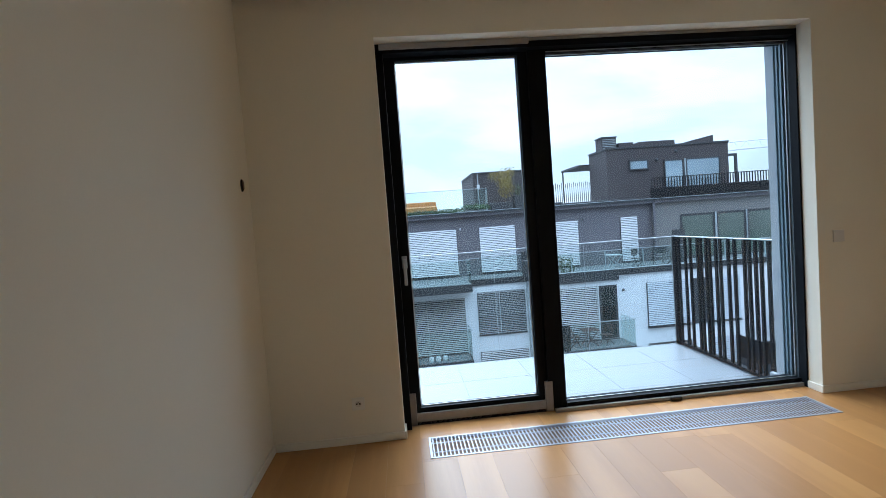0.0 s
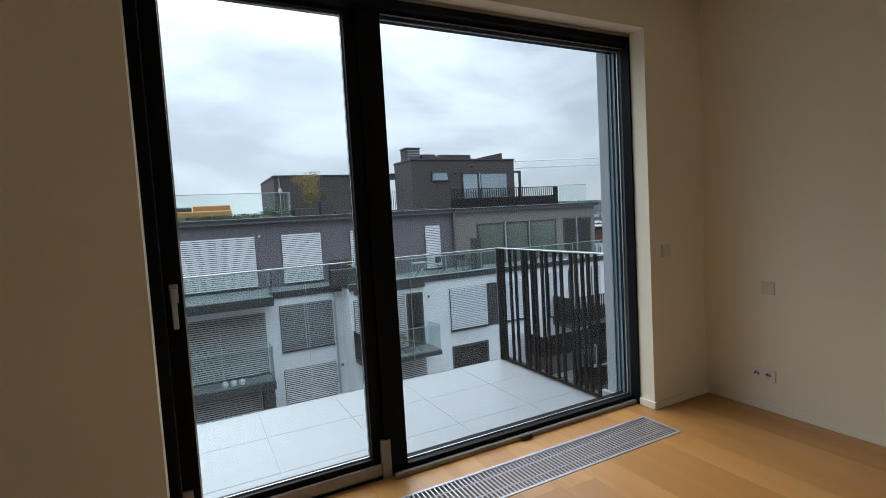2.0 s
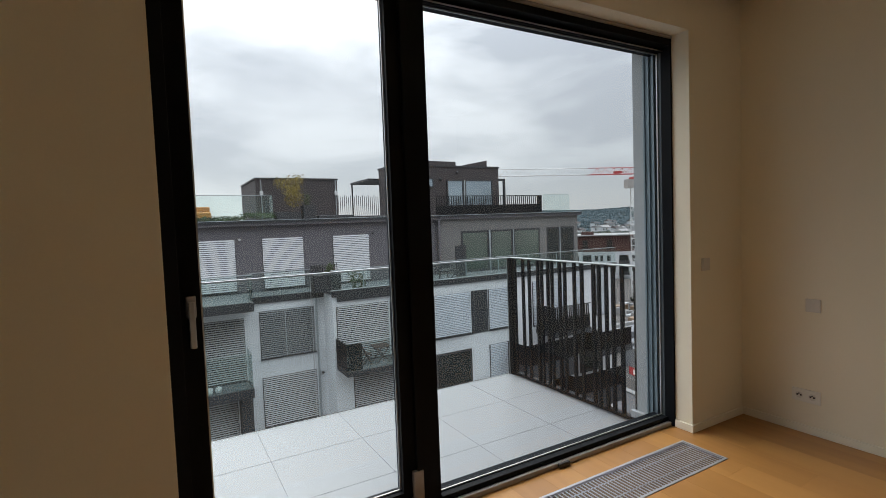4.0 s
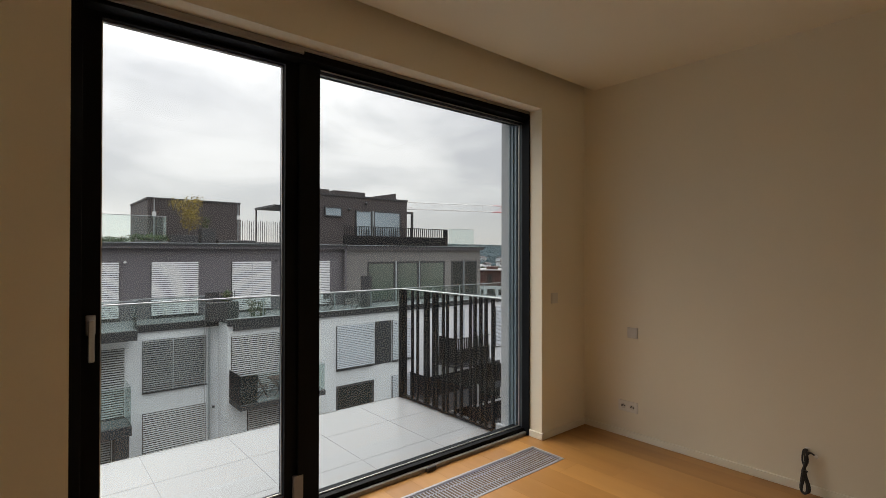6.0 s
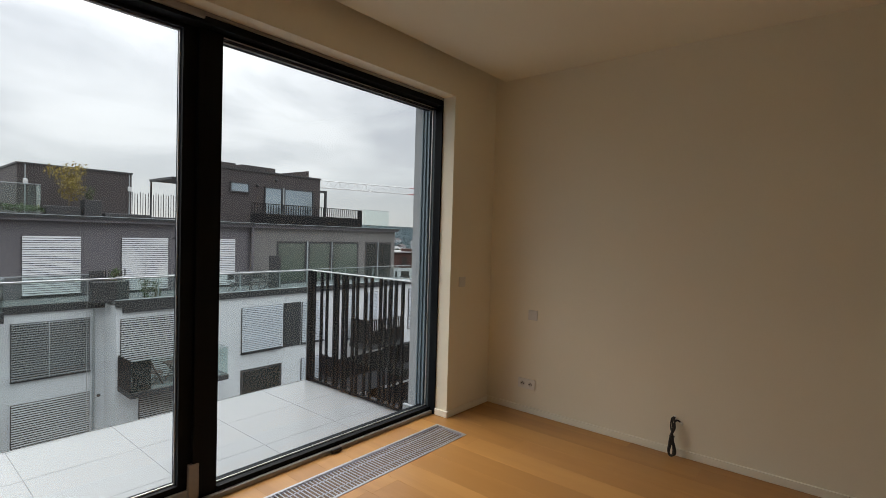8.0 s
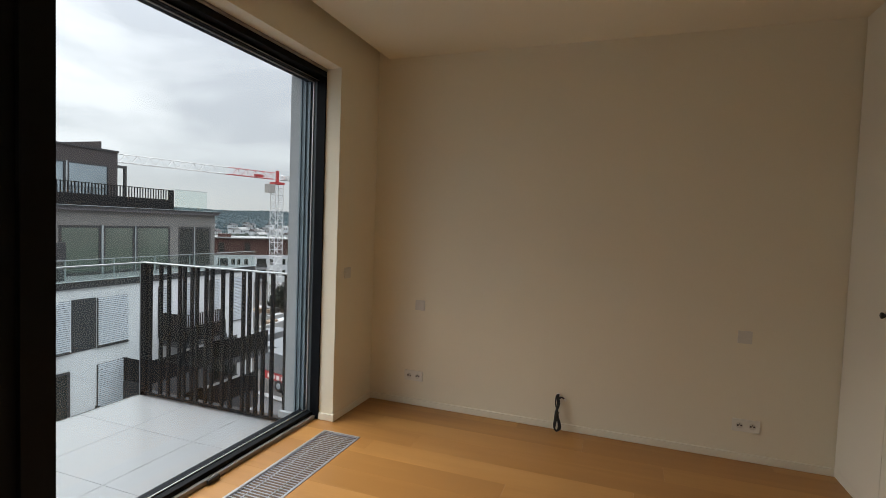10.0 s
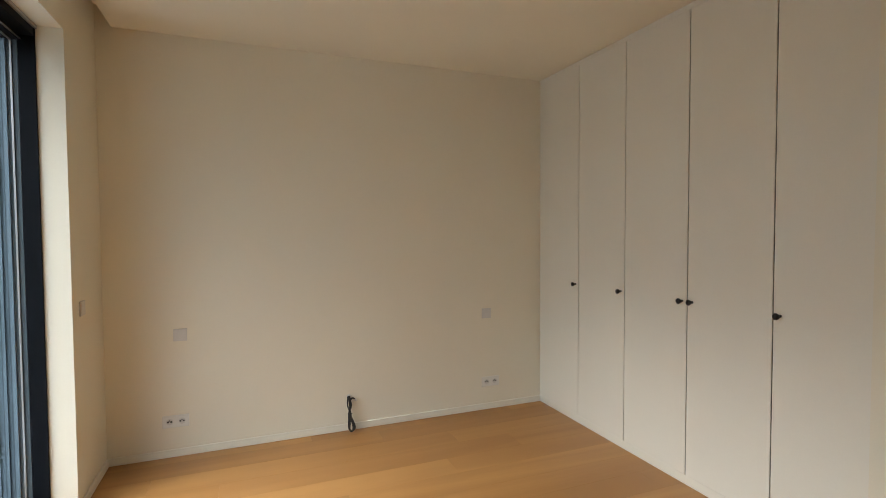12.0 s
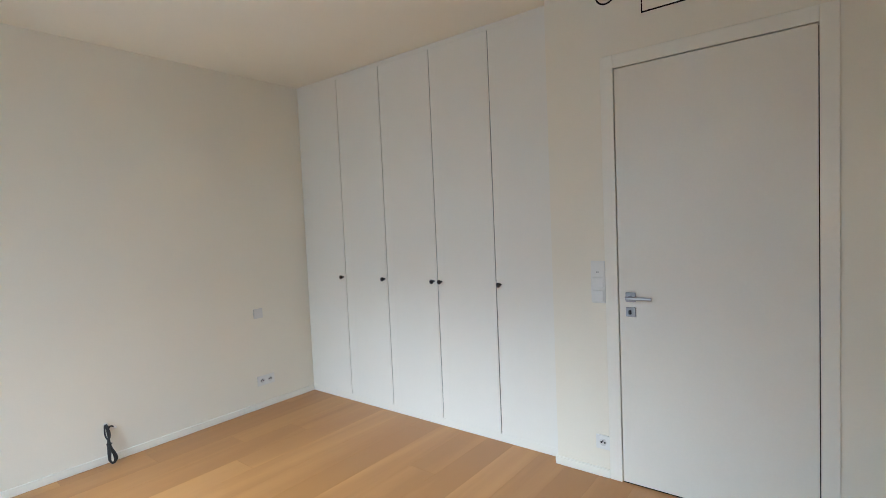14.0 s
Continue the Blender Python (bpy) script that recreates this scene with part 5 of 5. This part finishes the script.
# ---------------------------------------------------------------- the building site below
def site_block(name, x0, x1, y0, y1, z1, mat, label, category, bevel=0.06):
    return solo(name, boxes((x0, x1, y0, y1, GZ, z1), bevel=bevel), mat, label, category)


site_block("concrete_wall", 27, 52, 43.0, 43.4, GZ + 2.6, M_CONCRETE, "long pale concrete retaining wall", "wall")
site_block("site_shed", 40.5, 51, 25.5, 37.5, GZ + 2.6, M_TARP, "pale flat-roofed site shed", "shed")
site_block("site_shed", 58, 66, 38, 43, GZ + 2.4, M_TARP, "pale site container with a flat roof", "container")
site_block("site_shed", 44, 49, 40, 42.4, GZ + 2.4, M_TARP, "pale flat site container on the ground", "container")
for k in range(90):
    x, y = 44 + TR.uniform(0, 30), 38 + TR.uniform(0, 20)
    w, d, h = TR.uniform(0.5, 3), TR.uniform(0.4, 1.4), TR.uniform(0.2, 1.3)
    m, lb = TR.choice(((M_DIRT, "brown timber stack on the site"), (M_TARP, "pale wrapped building material"), (M_APT, "white wrapped pallets on the site"), (M_CONCRETE, "grey concrete blocks stacked on the site")))
    site_block("material_stack", x, x + w, y, y + d, GZ + h, m, lb, "building material")


def truck(x, y, turn):
    t = thing("truck", (0, 0, 0), "white truck with a pale tarpaulin body and red side", "truck")
    cab = boxes((3.2, 5.3, -1.2, 1.2, 0.75, 2.9), bevel=0.12, seg=2)
    for vv in cab.verts:
        if vv.co.z > 2.2 and vv.co.x > 4.5:
            vv.co.x -= 0.35
    c = part("cab", cab, M_TRUCK, t)
    part("windscreen", boxes((5.06, 5.12, -1.0, 1.0, 1.9, 2.6)), M_FARWIN, c)
    for s in (-1, 1):
        part("side_window", boxes((3.9, 4.7, s * 1.205 - 0.01, s * 1.205 + 0.01, 1.9, 2.6)), M_FARWIN, c)
        part("mirror", boxes((5.0, 5.12, s * 1.42 - 0.1, s * 1.42 + 0.1, 1.9, 2.4)), M_BLACK, c)
        part("headlamp", boxes((5.28, 5.33, s * 0.9 - 0.18, s * 0.9 + 0.18, 0.95, 1.15)), M_CRANE_W, c)
    part("bumper", boxes((5.2, 5.42, -1.2, 1.2, 0.45, 0.8), bevel=0.04), M_POT, t)
    part("chassis", boxes((-6.0, 5.0, -0.5, 0.5, 0.6, 0.9)), M_POT, t)
    part("cargo_body", boxes((-6.2, 2.9, -1.25, 1.25, 1.6, 3.4), bevel=0.05), M_TARP, t, "pale tarpaulin body")
    sd = part("side_board", boxes((-6.22, 2.92, -1.29, -1.26, 0.9, 1.6), (-6.22, 2.92, 1.26, 1.29, 0.9, 1.6)), M_CRANE_R, t, "red side board")
    for k in range(9):
        part("mark", boxes((-5.6 + k * 0.62, -5.2 + k * 0.62, -1.31, -1.295, 1.05, 1.42)), M_MARK, sd, "pale unreadable mark")
    for xx in (4.2, -2.6, -4.0, 2.0):
        for s in (-1, 1):
            wh = part("wheel", turned(((0.5, 0), (0.52, 0.06), (0.52, 0.24), (0.5, 0.3)), (xx, s * 1.2 - 0.15, 0.52), (0, 1, 0), 20), M_TYRE, t)
            part("rim", turned(((0.28, 0), (0.26, 0.03)), (xx, s * 1.2 + s * 0.155, 0.52), (0, s, 0), 16), M_FLASH, wh)
    t.location = (x, y, GZ + 0.014)
    t.rotation_euler = (0, 0, turn)


truck(36.15, 27.0, radians(-104))


def excavator(x, y, turn):
    """A small tracked digger with its arm folded."""
    e = thing("excavator", (0, 0, 0), "small orange-yellow tracked excavator on the site", "excavator")
    for sd in (-1, 1):
        tr = boxes((-1.1, 1.1, sd * 0.75 - 0.2, sd * 0.75 + 0.2, 0, 0.55), bevel=0.18, seg=3)
        part("track", tr, M_TYRE, e, "dark rubber track")
    part("turntable", turned(((0.45, 0.5), (0.45, 0.66)), (0, 0, 0), (0, 0, 1), 16), M_POT, e)
    part("body", boxes((-1.2, 0.7, -0.9, 0.9, 0.66, 1.35), bevel=0.12, seg=2), M_DIGGER, e, "orange-yellow engine body")
    c = part("cab", boxes((-0.3, 0.75, -0.05, 0.88, 1.35, 2.35), bevel=0.08, seg=2), M_DIGGER, e)
    part("window", boxes((0.752, 0.77, 0.08, 0.75, 1.5, 2.2)), M_FARWIN, c)
    part("window", boxes((-0.15, 0.6, 0.882, 0.9, 1.5, 2.2)), M_FARWIN, c)
    am = bmesh.new()
    bar(am, (0.6, -0.4, 1.0), (1.9, -0.4, 2.7), 0.28)
    part("boom", am, M_DIGGER, e)
    am = bmesh.new()
    bar(am, (1.9, -0.4, 2.7), (2.6, -0.4, 1.0), 0.2)
    part("arm", am, M_DIGGER, e)
    part("bucket", boxes((2.3, 2.8, -0.75, -0.05, 0.45, 1.0), bevel=0.1, seg=2), M_POT, e)
    e.location = (x, y, GZ)
    e.rotation_euler = (0, 0, turn)


excavator(64.5, 37.6, radians(100))
kerb = bmesh.new()
bar(kerb, (35.6, 37.0, GZ + 0.10), (32.2, 20.0, GZ + 0.10), 0.30)
solo("site_kerb", kerb, M_CONCRETE, "pale concrete kerb along the site road", "kerb", kind="structure")


floor_planks()
